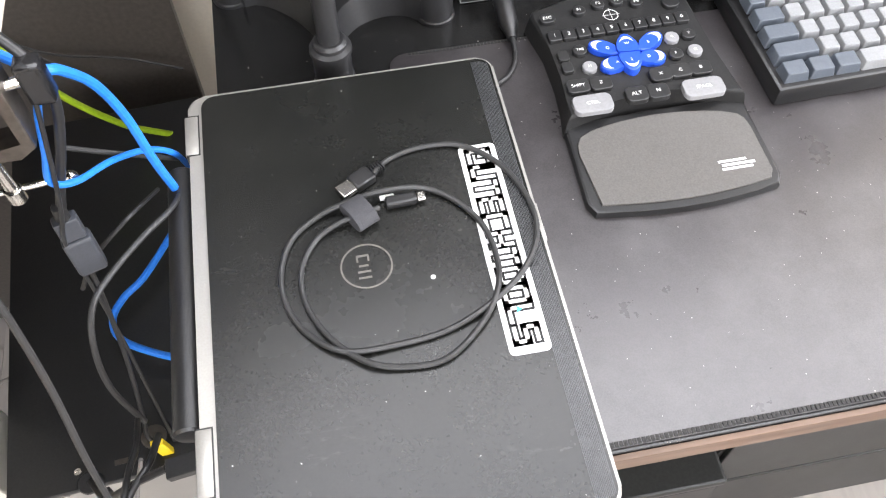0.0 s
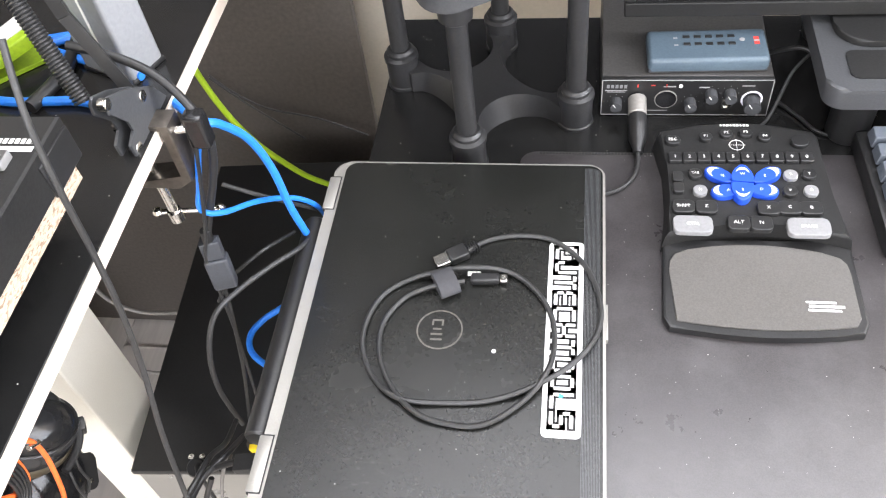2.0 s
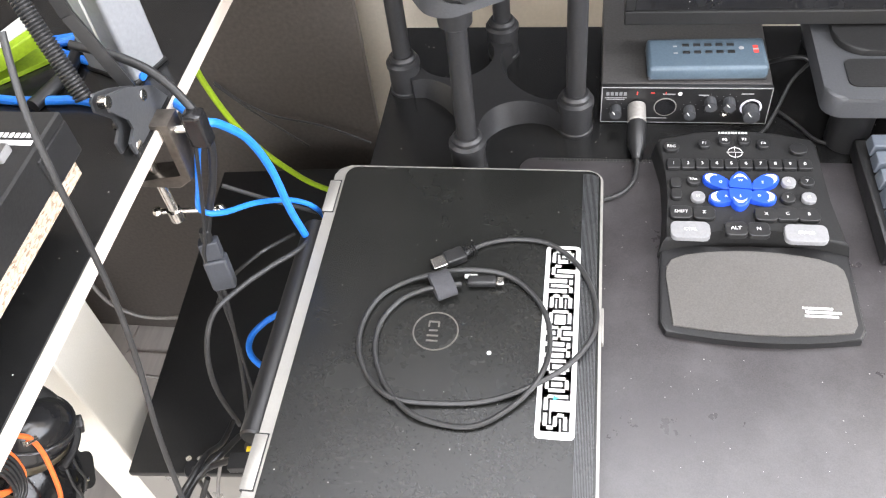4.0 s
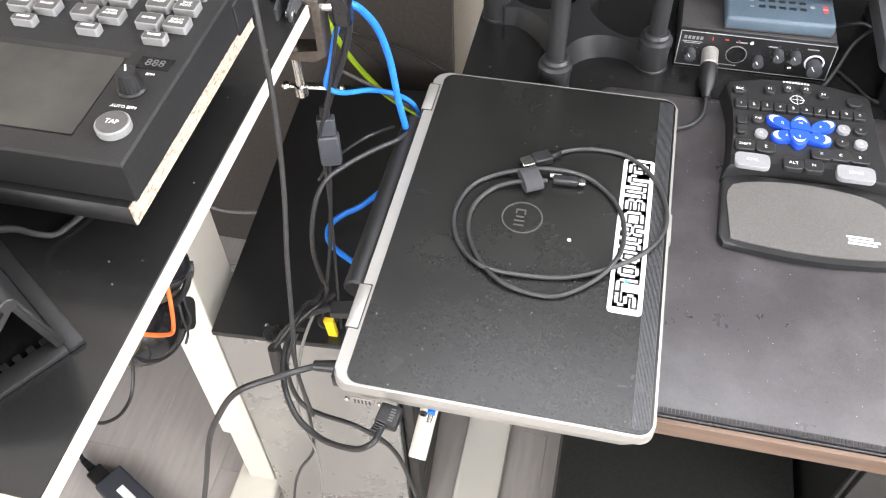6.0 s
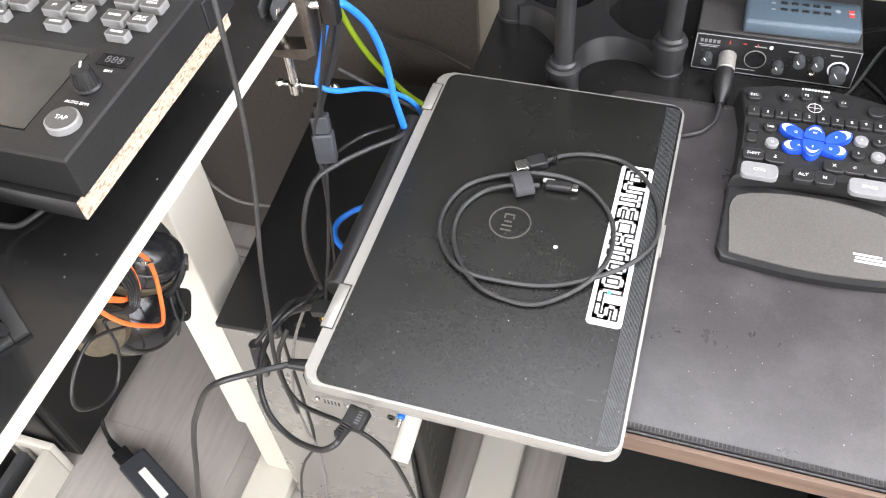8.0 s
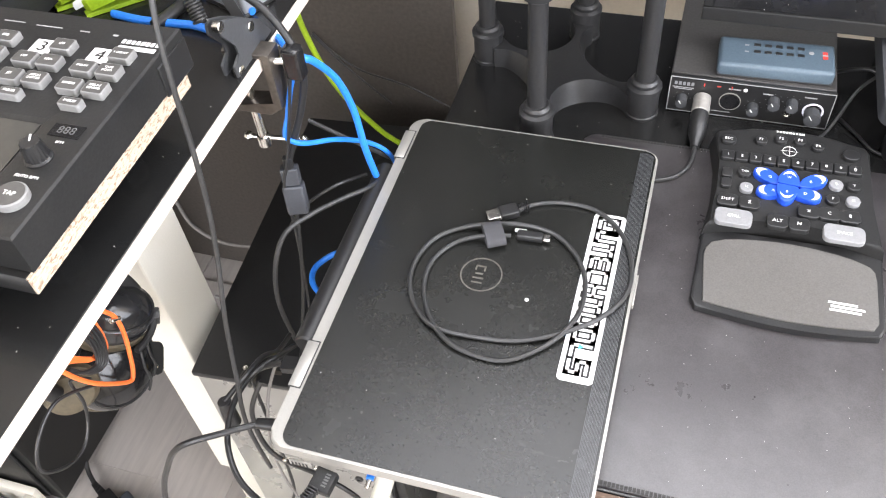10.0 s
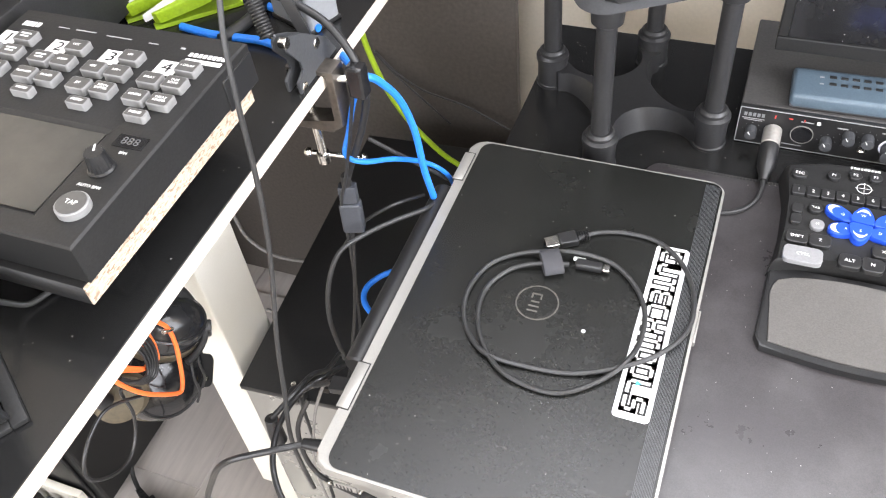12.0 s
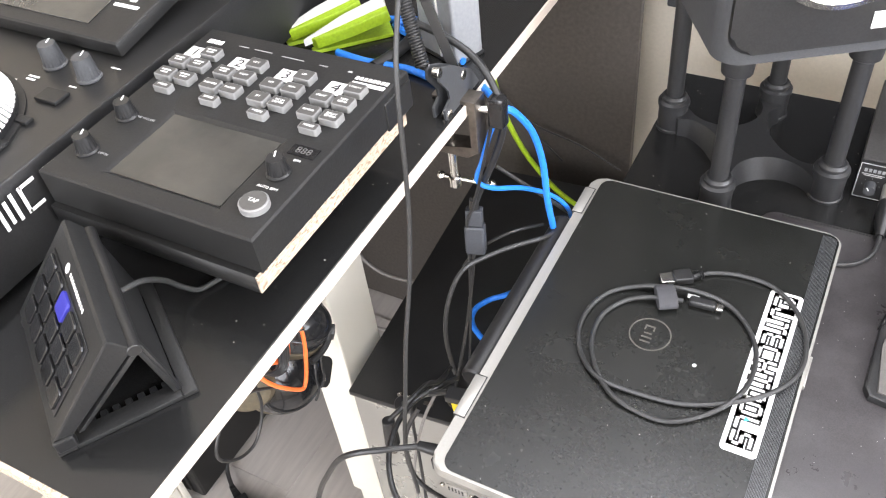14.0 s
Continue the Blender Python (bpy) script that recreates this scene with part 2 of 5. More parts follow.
# ---- mesh helpers ----
def box(x0, x1, y0, y1, z0, z1, bev=0.0, seg=2, bm=None):
    bm = bm or bmesh.new()
    got = bmesh.ops.create_cube(bm, size=1.0)["verts"]
    for v in got:
        v.co = ((x0 + x1) / 2 + v.co.x * (x1 - x0), (y0 + y1) / 2 + v.co.y * (y1 - y0), (z0 + z1) / 2 + v.co.z * (z1 - z0))
    if bev:
        bmesh.ops.bevel(bm, geom=list({e for v in got for e in v.link_edges}), offset=bev, segments=seg, profile=0.5, affect="EDGES")
    return bm


def prism(outline, z0, z1, bev=0.0, top=None, bm=None):
    """An upright prism over an outline; top: another outline for the upper end."""
    bm = bm or bmesh.new()
    low = [bm.verts.new((x, y, z0)) for x, y in outline]
    high = [bm.verts.new((x, y, z1)) for x, y in (top or outline)]
    n = len(low)
    cap = bm.faces.new(high)
    bm.faces.new(low[::-1])
    for i in range(n):
        bm.faces.new((low[i], low[(i + 1) % n], high[(i + 1) % n], high[i]))
    if bev:
        bmesh.ops.bevel(bm, geom=list(cap.edges), offset=bev, segments=2, profile=0.5, affect="EDGES")
    return bm


def rounded(x0, x1, y0, y1, r, k=6):
    out = []
    for cx, cy, a in ((x1 - r, y1 - r, 0), (x0 + r, y1 - r, 90), (x0 + r, y0 + r, 180), (x1 - r, y0 + r, 270)):
        out += [(cx + r * math.cos(radians(a + 90 * i / k)), cy + r * math.sin(radians(a + 90 * i / k))) for i in range(k + 1)]
    return out


def ring_outline(cx, cy, r, n=28):
    return [(cx + r * math.cos(2 * math.pi * i / n), cy + r * math.sin(2 * math.pi * i / n)) for i in range(n)]


def lathe(profile, n=28, m=None, bm=None):
    """Turns (radius, height) pairs about z."""
    bm = bm or bmesh.new()
    rows, made = [], []
    for r, z in profile:
        rows.append([bm.verts.new((r * math.cos(2 * math.pi * i / n), r * math.sin(2 * math.pi * i / n), z)) for i in range(n)])
        made += rows[-1]
    for a, b in zip(rows, rows[1:]):
        for i in range(n):
            bm.faces.new((a[i], a[(i + 1) % n], b[(i + 1) % n], b[i]))
    if profile[0][0] > 1e-5:
        bm.faces.new(rows[0][::-1])
    if profile[-1][0] > 1e-5:
        bm.faces.new(rows[-1])
    if m is not None:
        bmesh.ops.transform(bm, matrix=m, verts=made)
    return bm


def smooth_line(points, steps=8, closed=False):
    p = [Vector(q) for q in points]
    n = len(p)
    out = []
    for i in range(n if closed else n - 1):
        a, b, c, d = (p[(i + k) % n] if closed else p[min(max(i + k, 0), n - 1)] for k in (-1, 0, 1, 2))
        for s in range(steps):
            t = s / steps
            out.append(0.5 * ((2 * b) + (c - a) * t + (2 * a - 5 * b + 4 * c - d) * t * t + (3 * b - a - 3 * c + d) * t ** 3))
    if not closed:
        out.append(p[-1])
    return out


def sweep(points, r, n=10, steps=8, bm=None, straight=False):
    """A round cord along a smooth line through the points."""
    bm = bm or bmesh.new()
    line = [Vector(p) for p in points] if straight else smooth_line(points, steps)
    rows, side = [], None
    for i, p in enumerate(line):
        d = (line[min(i + 1, len(line) - 1)] - line[max(i - 1, 0)]).normalized()
        if side is None:
            side = d.orthogonal().normalized()
        side = (side - d * side.dot(d)).normalized()
        up = d.cross(side)
        rows.append([bm.verts.new(p + r * (math.cos(2 * math.pi * k / n) * side + math.sin(2 * math.pi * k / n) * up)) for k in range(n)])
    for a, b in zip(rows, rows[1:]):
        for k in range(n):
            bm.faces.new((a[k], a[(k + 1) % n], b[(k + 1) % n], b[k]))
    bm.faces.new(rows[0][::-1])
    bm.faces.new(rows[-1])
    return bm


def rod(a, b, r0, r1=None, n=16, bm=None):
    a, b = Vector(a), Vector(b)
    m = Matrix.Translation(a) @ (b - a).to_track_quat("Z", "Y").to_matrix().to_4x4()
    r1 = r0 if r1 is None else r1
    h = (b - a).length
    e = min(r0, r1, h) * 0.12
    return lathe([(r0 - e, 0), (r0, e), (r1, h - e), (r1 - e, h)], n, m, bm)


def moved(bm, m):
    bmesh.ops.transform(bm, matrix=m, verts=bm.verts)
    return bm


def link_mesh(name, bm, material, flat=35):
    bmesh.ops.recalc_face_normals(bm, faces=bm.faces)
    me = bpy.data.meshes.new(name)
    bm.to_mesh(me)
    bm.free()
    me.materials.append(material)
    me.set_sharp_from_angle(angle=radians(flat))
    if len(me.vertices):
        span = np.array([v.co[:] for v in me.vertices])
        x, y, z = span.max(0) - span.min(0)
        broad = 0.3 * max(x * y, y * z, x * z)
        for poly in me.polygons:
            poly.use_smooth = bool(poly.area < broad and len(poly.vertices) <= 4)
    return new(name, me)


def part(name, bm, material, parent, label=""):
    ob = link_mesh(name, bm, material)
    ob.parent = parent
    return tagged(ob, label)


def solo(name, bm, material, label, category, group="", kind=""):
    return tagged(link_mesh(name, bm, material), label, category, group, kind)


def thing(name, label, category, group="", m=None, kind=""):
    ob = new(name)
    ob.empty_display_size = 0.02
    if m is not None:
        ob.matrix_world = m
    return tagged(ob, label, category, group, kind)


def lettering(name, text, size, m, material, parent, wide=1.0, label=""):
    """Printed words, a fraction of a millimetre proud."""
    cu = bpy.data.curves.new(name, "FONT")
    cu.body, cu.size, cu.extrude, cu.align_x, cu.align_y = text, size, 0.00008, "CENTER", "CENTER"
    cu.resolution_u = 2
    tmp = bpy.data.objects.new(name, cu)
    me = bpy.data.meshes.new_from_object(tmp)
    bpy.data.objects.remove(tmp)
    bpy.data.curves.remove(cu)
    me.transform(m @ Matrix.Diagonal((wide, 1, 1, 1)))
    me.materials.clear()
    me.materials.append(material)
    ob = new(name, me)
    ob.parent = parent
    return tagged(ob, label)


def bars(rects, z, h=0.00012, bm=None):
    """Flat printed bars: centre x, centre y, width, depth."""
    bm = bm or bmesh.new()
    for x, y, w, d in rects:
        box(x - w / 2, x + w / 2, y - d / 2, y + d / 2, z, z + h, bm=bm)
    return bm

# ---- the room ----
floor = solo("floor", box(-1.9, 1.46, -2.3, 0.72, -0.06, -0.006), PLANK, "grey wood-effect laminate floor", "floor", kind="structure")
cb = bmesh.new()
for x0, x1, y0, y1 in ((-1.9, 1.46, -2.3, -0.05), (-1.9, 1.46, 0.59, 0.72), (-1.9, -0.80, -0.05, 0.59), (1.30, 1.46, -0.05, 0.59)):
    box(x0, x1, y0, y1, 2.45, 2.55, bm=cb)
ceiling = solo("ceiling", cb, CEILING, "plain white painted ceiling", "ceiling", kind="structure")
solo("wall_west", box(-1.9, -1.8, -2.2, 0.62, -0.06, 2.45), WALL, "cream painted side wall", "wall", kind="structure")


def wall_with_window(name, along_y, at, lo, hi, w0, w1):
    """A wall of four pieces round a window opening."""
    bm = bmesh.new()
    for a0, a1, z0, z1 in ((lo, w0, -0.06, 2.45), (w1, hi, -0.06, 2.45), (w0, w1, -0.06, 0.9), (w0, w1, 2.2, 2.45)):
        if along_y:
            box(at, at + 0.1, a0, a1, z0, z1, bm=bm)
        else:
            box(a0, a1, at, at + 0.1, z0, z1, bm=bm)
    solo(name, bm, WALL, "cream painted wall with a window", "wall", kind="structure")


def window(name, along_y, at, w0, w1):
    w = thing(name, "white framed window letting in daylight", "window", kind="structure")
    f = bmesh.new()
    g = 0.05
    for a0, a1, z0, z1 in ((w0, w0 + g, 0.9, 2.2), (w1 - g, w1, 0.9, 2.2), (w0 + g, w1 - g, 0.9, 0.95), (w0 + g, w1 - g, 2.15, 2.2)):
        box(*((at + 0.02, at + 0.08, a0, a1) if along_y else (a0, a1, at + 0.02, at + 0.08)), z0, z1, bm=f)
    part("window_frame", f, WHITE_STEEL, w)
    pane = part("pane", box(*((at + 0.046, at + 0.05, w0 + g, w1 - g) if along_y else (w0 + g, w1 - g, at + 0.046, at + 0.05)), 0.95, 2.15), GLASS, w)
    pane.visible_shadow = False


north = bmesh.new()
for a0, a1, z0, z1 in ((-1.9, 1.46, -0.06, 1.95), (-1.9, -0.85, 1.95, 2.45), (1.3, 1.46, 1.95, 2.45), (-0.85, 1.3, 2.40, 2.45)):
    box(a0, a1, 0.62, 0.72, z0, z1, bm=north)
solo("wall_north", north, WALL, "cream painted wall behind the desks with a high window", "wall", kind="structure")
high = thing("window_3", "high white framed window letting in daylight", "window", kind="structure")
hf = bmesh.new()
for a0, a1, z0, z1 in ((-0.85, -0.81, 1.95, 2.40), (1.26, 1.3, 1.95, 2.40), (-0.81, 1.26, 1.95, 1.99), (-0.81, 1.26, 2.36, 2.40)):
    box(a0, a1, 0.64, 0.70, z0, z1, bm=hf)
part("window_frame", hf, WHITE_STEEL, high)
high_pane = part("pane", box(-0.81, 1.26, 0.668, 0.672, 1.99, 2.36), GLASS, high)
high_pane.visible_shadow = False
# unseen skylight, added to house the overhead fill lamp
roof = thing("added_skylight", "unseen white framed skylight added for the ceiling fill light", "window", kind="structure")
rf = bmesh.new()
for x0, x1, y0, y1 in ((-0.80, -0.76, -0.05, 0.59), (1.26, 1.30, -0.05, 0.59), (-0.76, 1.26, -0.05, -0.01), (-0.76, 1.26, 0.55, 0.59)):
    box(x0, x1, y0, y1, 2.47, 2.53, bm=rf)
part("window_frame", rf, WHITE_STEEL, roof)
roof_pane = part("pane", box(-0.76, 1.26, -0.01, 0.55, 2.498, 2.502), GLASS, roof)
roof_pane.visible_shadow = False
wall_with_window("wall_east", True, 1.36, -2.2, 0.62, -1.25, 0.5)
wall_with_window("wall_south", False, -2.3, -1.9, 1.46, -1.1, 0.7)
window("window_1", True, 1.36, -1.25, 0.5)
window("window_2", False, -2.3, -1.1, 0.7)

# dark furniture side behind the gap between the desks, and the board over the desk's back edge
solo("tall_board", box(-1.15, -0.215, 0.5, 0.514, 0.0, 1.95, 0.002), DARK_PANEL, "tall dark brown board standing behind the desks", "board")
solo("wall_panel", box(-0.205, 0.75, 0.585, 0.615, 0.735, 1.85, 0.003), SLATE, "slate grey panel mounted on the wall behind the desk", "wall panel")

# ---- the black desk with the mat ----
desk = thing("desk", "black desk with a worn wooden edge and white feet", "desk")
part("tabletop", box(-0.150, 1.25, -0.136, 0.486, 0.684, 0.704, 0.0008), DESK_BLACK, desk, "scratched black laminate top")
part("edge_strip", box(-0.148, 1.25, -0.141, -0.1365, 0.684, 0.7035, 0.0006), EDGE_WOOD, desk, "worn wooden edge band")
for fx in (-0.090, 0.95):
    column = part("column", box(fx - 0.03, fx + 0.03, 0.20, 0.30, 0.03, 0.683, 0.004), WHITE_STEEL, desk, "white steel column")
    part("foot", box(fx - 0.036, fx + 0.036, -0.12, 0.5, 0.0, 0.03, 0.006), WHITE_STEEL, desk, "white steel foot")
part("crossbar", sweep([(-0.098, 0.06, 0.642), (-0.103, -0.03, 0.62), (-0.112, -0.150, 0.566)], 0.0090, 16), WHITE_STEEL, desk, "white tube with a rounded end")
part("bracket", box(-0.112, -0.084, 0.03, 0.085, 0.63, 0.683, 0.002), WHITE_STEEL, desk)

mat = thing("desk_mat", "dusty black leatherette desk mat with a stitched edge", "desk mat")
part("sheet", prism(rounded(0.005, 1.10, -0.133, 0.262, 0.016), 0.7042, 0.7062, 0.0005), MAT, mat)
stitches = bmesh.new()
for i in range(330):
    x = 0.02 + i * 0.0032
    box(x, x + 0.0024, -0.1325, -0.1285, 0.7060, 0.7070, bm=stitches)
tagged(part("front_stitching", stitches, STITCH, mat, "close black overlock stitching"), kind="stuff")
edge = bmesh.new()
for i in range(70):
    x = 0.024 + i * 0.0032
    box(x, x + 0.0024, 0.2585, 0.2615, 0.7060, 0.7068, bm=edge)
tagged(part("back_stitching", edge, STITCH, mat), kind="stuff")

# ---- the laptop ----
laptop = thing("laptop", "closed dusty black laptop lying over the desk edge", "laptop")
part("base", prism(rounded(-0.152, 0.074, -0.1718, 0.197, 0.010), 0.7120, 0.7328, 0.0, rounded(-0.1605, 0.085, -0.1792, 0.205, 0.012)), SILVER, laptop, "silver grey base")
part("lid_frame", prism(rounded(-0.1668, 0.0865, -0.1805, 0.2065, 0.013), 0.7335, 0.7445, 0.002), SILVER, laptop, "silver lid rim")
lid = part("lid_panel", prism(rounded(-0.1560, 0.0842, -0.1780, 0.2040, 0.011), 0.7446, 0.7453, 0.0003), LID_BLACK, laptop, "dusty rubberised black lid")
for i in range(13):
    x = 0.0685 + i * 0.00108
    part("ridge", box(x, x + 0.0006, -0.1745 + 0.0004 * max(0, i - 6), 0.2005 - 0.0004 * max(0, i - 6), 0.7452, 0.74555), LID_RIDGE, laptop)
for y0, y1 in ((0.145, 0.185), (-0.128, -0.083)):
    part("hinge_gap", box(-0.1688, -0.1582, y0 - 0.0008, y1 + 0.0008, 0.7300, 0.7449), BLACK, laptop, "dark seam round the hinge cap")
    part("hinge", box(-0.1698, -0.1590, y0, y1, 0.715, 0.7455, 0.0012), SILVER, laptop, "silver hinge cap")
part("battery", moved(lathe([(0.0100, 0), (0.0118, 0.002), (0.0118, 0.218), (0.0100, 0.22)], 28), pose(-0.1760, -0.08, 0.7290) @ pose(0, 0, 0, -90, 0, 0)), BLACK, laptop, "rounded black battery behind the hinges")
part("latch", box(0.0866, 0.0885, 0.018, 0.052, 0.735, 0.741, 0.0006), SILVER, laptop, "ribbed lid latch")
part("badge_ring", lathe([(0.0188, 0), (0.0188, 0.0008), (0.0176, 0.0008), (0.0176, 0)], 40, pose(*(-0.0450, 0.0180, 0.7450))), BADGE, laptop, "dark chrome ring badge")
bx, by, bz = (-0.0450, 0.0180, 0.7450)
part("badge_mark", bars([(bx - 0.002, by + 0.009, 0.009, 0.0015), (bx + 0.002, by + 0.0065, 0.0014, 0.005), (bx - 0.006, by + 0.0065, 0.0014, 0.005), (bx - 0.002, by + 0.0005, 0.007, 0.0015), (bx - 0.002, by - 0.0045, 0.0095, 0.0015), (bx - 0.002, by - 0.0095, 0.0095, 0.0015)], 0.7453, 0.0005), BADGE, laptop)
part("vga_port", box(-0.152, -0.132, -0.1803, -0.1785, 0.7155, 0.7235, 0.0008), SILVER, laptop, "shielded video port")
pins = bmesh.new()
for r in range(3):
    for c in range(5):
        box(-0.1495 + c * 0.0031, -0.1480 + c * 0.0031, -0.1807, -0.1802, 0.7168 + r * 0.0021, 0.7178 + r * 0.0021, bm=pins)
part("vga_pins", pins, BLACK, laptop)
for sx in (-0.1555, -0.1285):
    part("screw", rod((sx, -0.1812, 0.7195), (sx, -0.1785, 0.7195), 0.002), CHROME, laptop)
part("audio_jack", lathe([(0.0032, 0), (0.0032, 0.002), (0.0018, 0.002), (0.0018, 0.0003)], 18, pose(-0.092, -0.1795, 0.7195) @ pose(0, 0, 0, 90, 0, 0)), BLACK, laptop)
part("rear_socket", box(-0.172, -0.16, -0.168, -0.135, 0.7135, 0.729, 0.001), BLACK, laptop)
for fx, fy in ((-0.13, 0.18), (0.06, 0.18), (0.06, -0.10), (-0.13, -0.10)):
    part("rubber_foot", lathe([(0.007, 0.0), (0.007, 0.0062), (0.006, 0.0066)], 16, pose(fx, fy, 0.7043)), BLACK_SOFT, laptop)

# sticker with a blocky maze-like print
sticker = thing("sticker", "white vinyl sticker with blocky black print on the laptop lid", "sticker")
SX0, SX1, SY0, SY1 = 0.0395, 0.0685, -0.071, 0.112
part("backing", prism(rounded(SX0, SX1, SY0, SY1, 0.004), 0.7454, 0.74575, 0.0001), STICKER, sticker)
ink = []
T = 0.0027
ax, bx2, mx = SX0 + 0.0056 + T / 2, SX1 - 0.0058 - T / 2, (SX0 + SX1) / 2 - 0.0001
shapes = ((0, 1, 2, 5), (1, 2, 3, 7), (0, 4), (0, 1, 2, 6), (0, 1, 2), (1, 3, 6), (0, 4), (0, 1, 2, 3), (0, 1, 2, 3), (1, 2), (0, 7, 6, 8, 2))
step = (SY1 - SY0 - 0.0106) / len(shapes)
for i, strokes in enumerate(shapes):
    top = SY1 - 0.0052 - i * step
    low = top - step + 0.0026
    mid = (top + low) / 2
    long_x, half_x = bx2 - ax + T, (bx2 - ax) / 2
    for q in strokes:
        ink.append({0: (bx2, mid, T, top - low), 1: (mx, top - T / 2, long_x, T), 2: (ax, mid, T, top - low), 3: (mx, low + T / 2, long_x, T), 4: (mx, mid, long_x, T),
                    5: (mx + 0.003, mid, half_x, T), 6: (mx, mid, T, top - low), 7: (mx + half_x / 2, top - T / 2, half_x + T, T), 8: (mx - half_x / 2, low + T / 2, half_x + T, T)}[q])
part("print_outline", bars([(x, y, w + 0.0038, d + 0.0038) for x, y, w, d in ink], 0.7457, 0.0001), BLACK_SOFT, sticker, "black outline of the blocky print")
part("print", bars(ink, 0.74583, 0.0001), STICKER, sticker, "blocky white strokes")
part("triangle", prism([(mx - 0.0022, -0.0395), (mx + 0.0022, -0.0368), (mx - 0.0022, -0.0341)], 0.74584, 0.74594), surface("teal_print", (0.05, 0.35, 0.45), 0.5, bump=0), sticker, "small teal triangle")

# dried white spot of paint on the lid
solo("paint_spot", prism(ring_outline(0, 0.0, 0.0018, 9), 0.7453, 0.7456), WHITE_INK, "small white spot of dried paint on the laptop lid", "spot")

# ---- coiled cable on the lid ----
coil = thing("usb_cable", "black coiled charging cable resting on the laptop lid", "cable")
Z = 0.7478
loop = [(-0.0290, 0.0940, 0.7520), (-0.0150, 0.1090, 0.7480), (0.0110, 0.1160, 0.7480), (0.0420, 0.1120, 0.7480), (0.0680, 0.0880, 0.7480), (0.0810, 0.0550, 0.7480), (0.0810, 0.0230, 0.7490), (0.0660, -0.0060, 0.7510), (0.0400, -0.0280, 0.7510), (0.0040, -0.0440, 0.7480), (-0.0340, -0.0490, 0.7480), (-0.0690, -0.0480, 0.7500), (-0.0920, -0.0290, 0.7480), (-0.1040, -0.0040, 0.7480), (-0.1050, 0.0230, 0.7480), (-0.0950, 0.0490, 0.7480), (-0.0740, 0.0650, 0.7490), (-0.0510, 0.0710, 0.7530), (-0.0230, 0.0750, 0.7550), (0.0070, 0.0750, 0.7500), (0.0300, 0.0580, 0.7480), (0.0440, 0.0330, 0.7480), (0.0470, 0.0030, 0.7490), (0.0410, -0.0230, 0.7520), (0.0250, -0.0450, 0.7490), (-0.0020, -0.0650, 0.7480), (-0.0310, -0.0660, 0.7480), (-0.0560, -0.0580, 0.7500), (-0.0770, -0.0360, 0.7490), (-0.0900, -0.0080, 0.7480), (-0.0910, 0.0210, 0.7480), (-0.0780, 0.0450, 0.7480), (-0.0590, 0.0550, 0.7510), (-0.0410, 0.0590, 0.7520), (-0.0290, 0.0630, 0.7510)]
part("cord", sweep(loop, 0.0022, 10, 7), CABLE_GREY, coil)


def aligned(a, b):
    """A pose at a with local y towards b, lying flat."""
    d = Vector(b) - Vector(a)
    return pose(*a, 0, 0, math.degrees(math.atan2(-d.x, d.y)))


ua, ub = (-0.0560, 0.0820, 0.7470), (-0.0290, 0.0980, 0.7470)
plug = aligned(ua, ub)
part("plug_shell", moved(box(-0.006, 0.006, 0.0, 0.013, 0.0, 0.0045, 0.0006), plug), CHROME, coil, "steel plug shell")
part("plug_body", moved(box(-0.0075, 0.0075, 0.012, 0.030, -0.001, 0.0065, 0.0018), plug), BLACK, coil)
grip = bmesh.new()
for i in range(5):
    box(-0.0042, 0.0042, 0.0305 + i * 0.0022, 0.0318 + i * 0.0022, 0.0002, 0.0062, 0.0006, bm=grip)
part("strain_relief", moved(grip, plug), BLACK, coil)
ca, cb = (-0.0300, 0.0660, 0.7470), (0.0100, 0.0680, 0.7470)
plug = aligned(ca, cb)
part("plug_body", moved(box(-0.0048, 0.0048, 0.006, 0.030, 0.0, 0.0065, 0.0022), plug), BLACK, coil)
part("plug_shell", moved(box(-0.0042, 0.0042, 0.030, 0.0365, 0.0018, 0.0048, 0.0012), plug), CHROME, coil, "steel plug shell")
part("paper_tag", moved(box(-0.0085, -0.0050, 0.003, 0.014, 0.0, 0.003, 0.0006), plug), WHITE_INK, coil, "torn white tag")
ta = Vector((-0.0440, 0.0600, 0.7470))
tie = bmesh.new()
lathe([(0.0122, -0.0085), (0.0138, -0.0085), (0.0138, 0.0085), (0.0122, 0.0085)], 22, Matrix.Translation(ta + Vector((0, 0, 0.0055))) @ pose(0, 0, 0, 90, 0, 118) @ Matrix.Diagonal((1.0, 0.52, 1, 1)), tie)
part("cable_tie", tie, VELCRO, coil, "black hook-and-loop tie")

# ---- gaming keypad ----
pad = thing("gaming_keypad", "black gaming keypad with blue arrow keys and a grey palm rest", "keypad")
GX = 0.2155
PW = 0.080
BL, BM, BR = Vector((0.1330, 0.2750, 0.7270)), Vector((0.2120, 0.2860, 0.7270)), Vector((0.2890, 0.2760, 0.7270))
upper = [(GX - 0.0795, 0.136)] + [(GX - 0.0795 + 0.162 * i / 8, 0.136 + 0.002 * i / 8 + 0.016 * math.sin(math.pi * i / 8)) for i in range(1, 8)]
upper += [(GX + 0.0825, 0.138), (GX + 0.0775, 0.165), (GX + 0.0745, 0.190), (GX + 0.073, 0.225), (BR.x - 0.001, BR.y - 0.008), (BR.x - 0.005, BR.y - 0.001)]
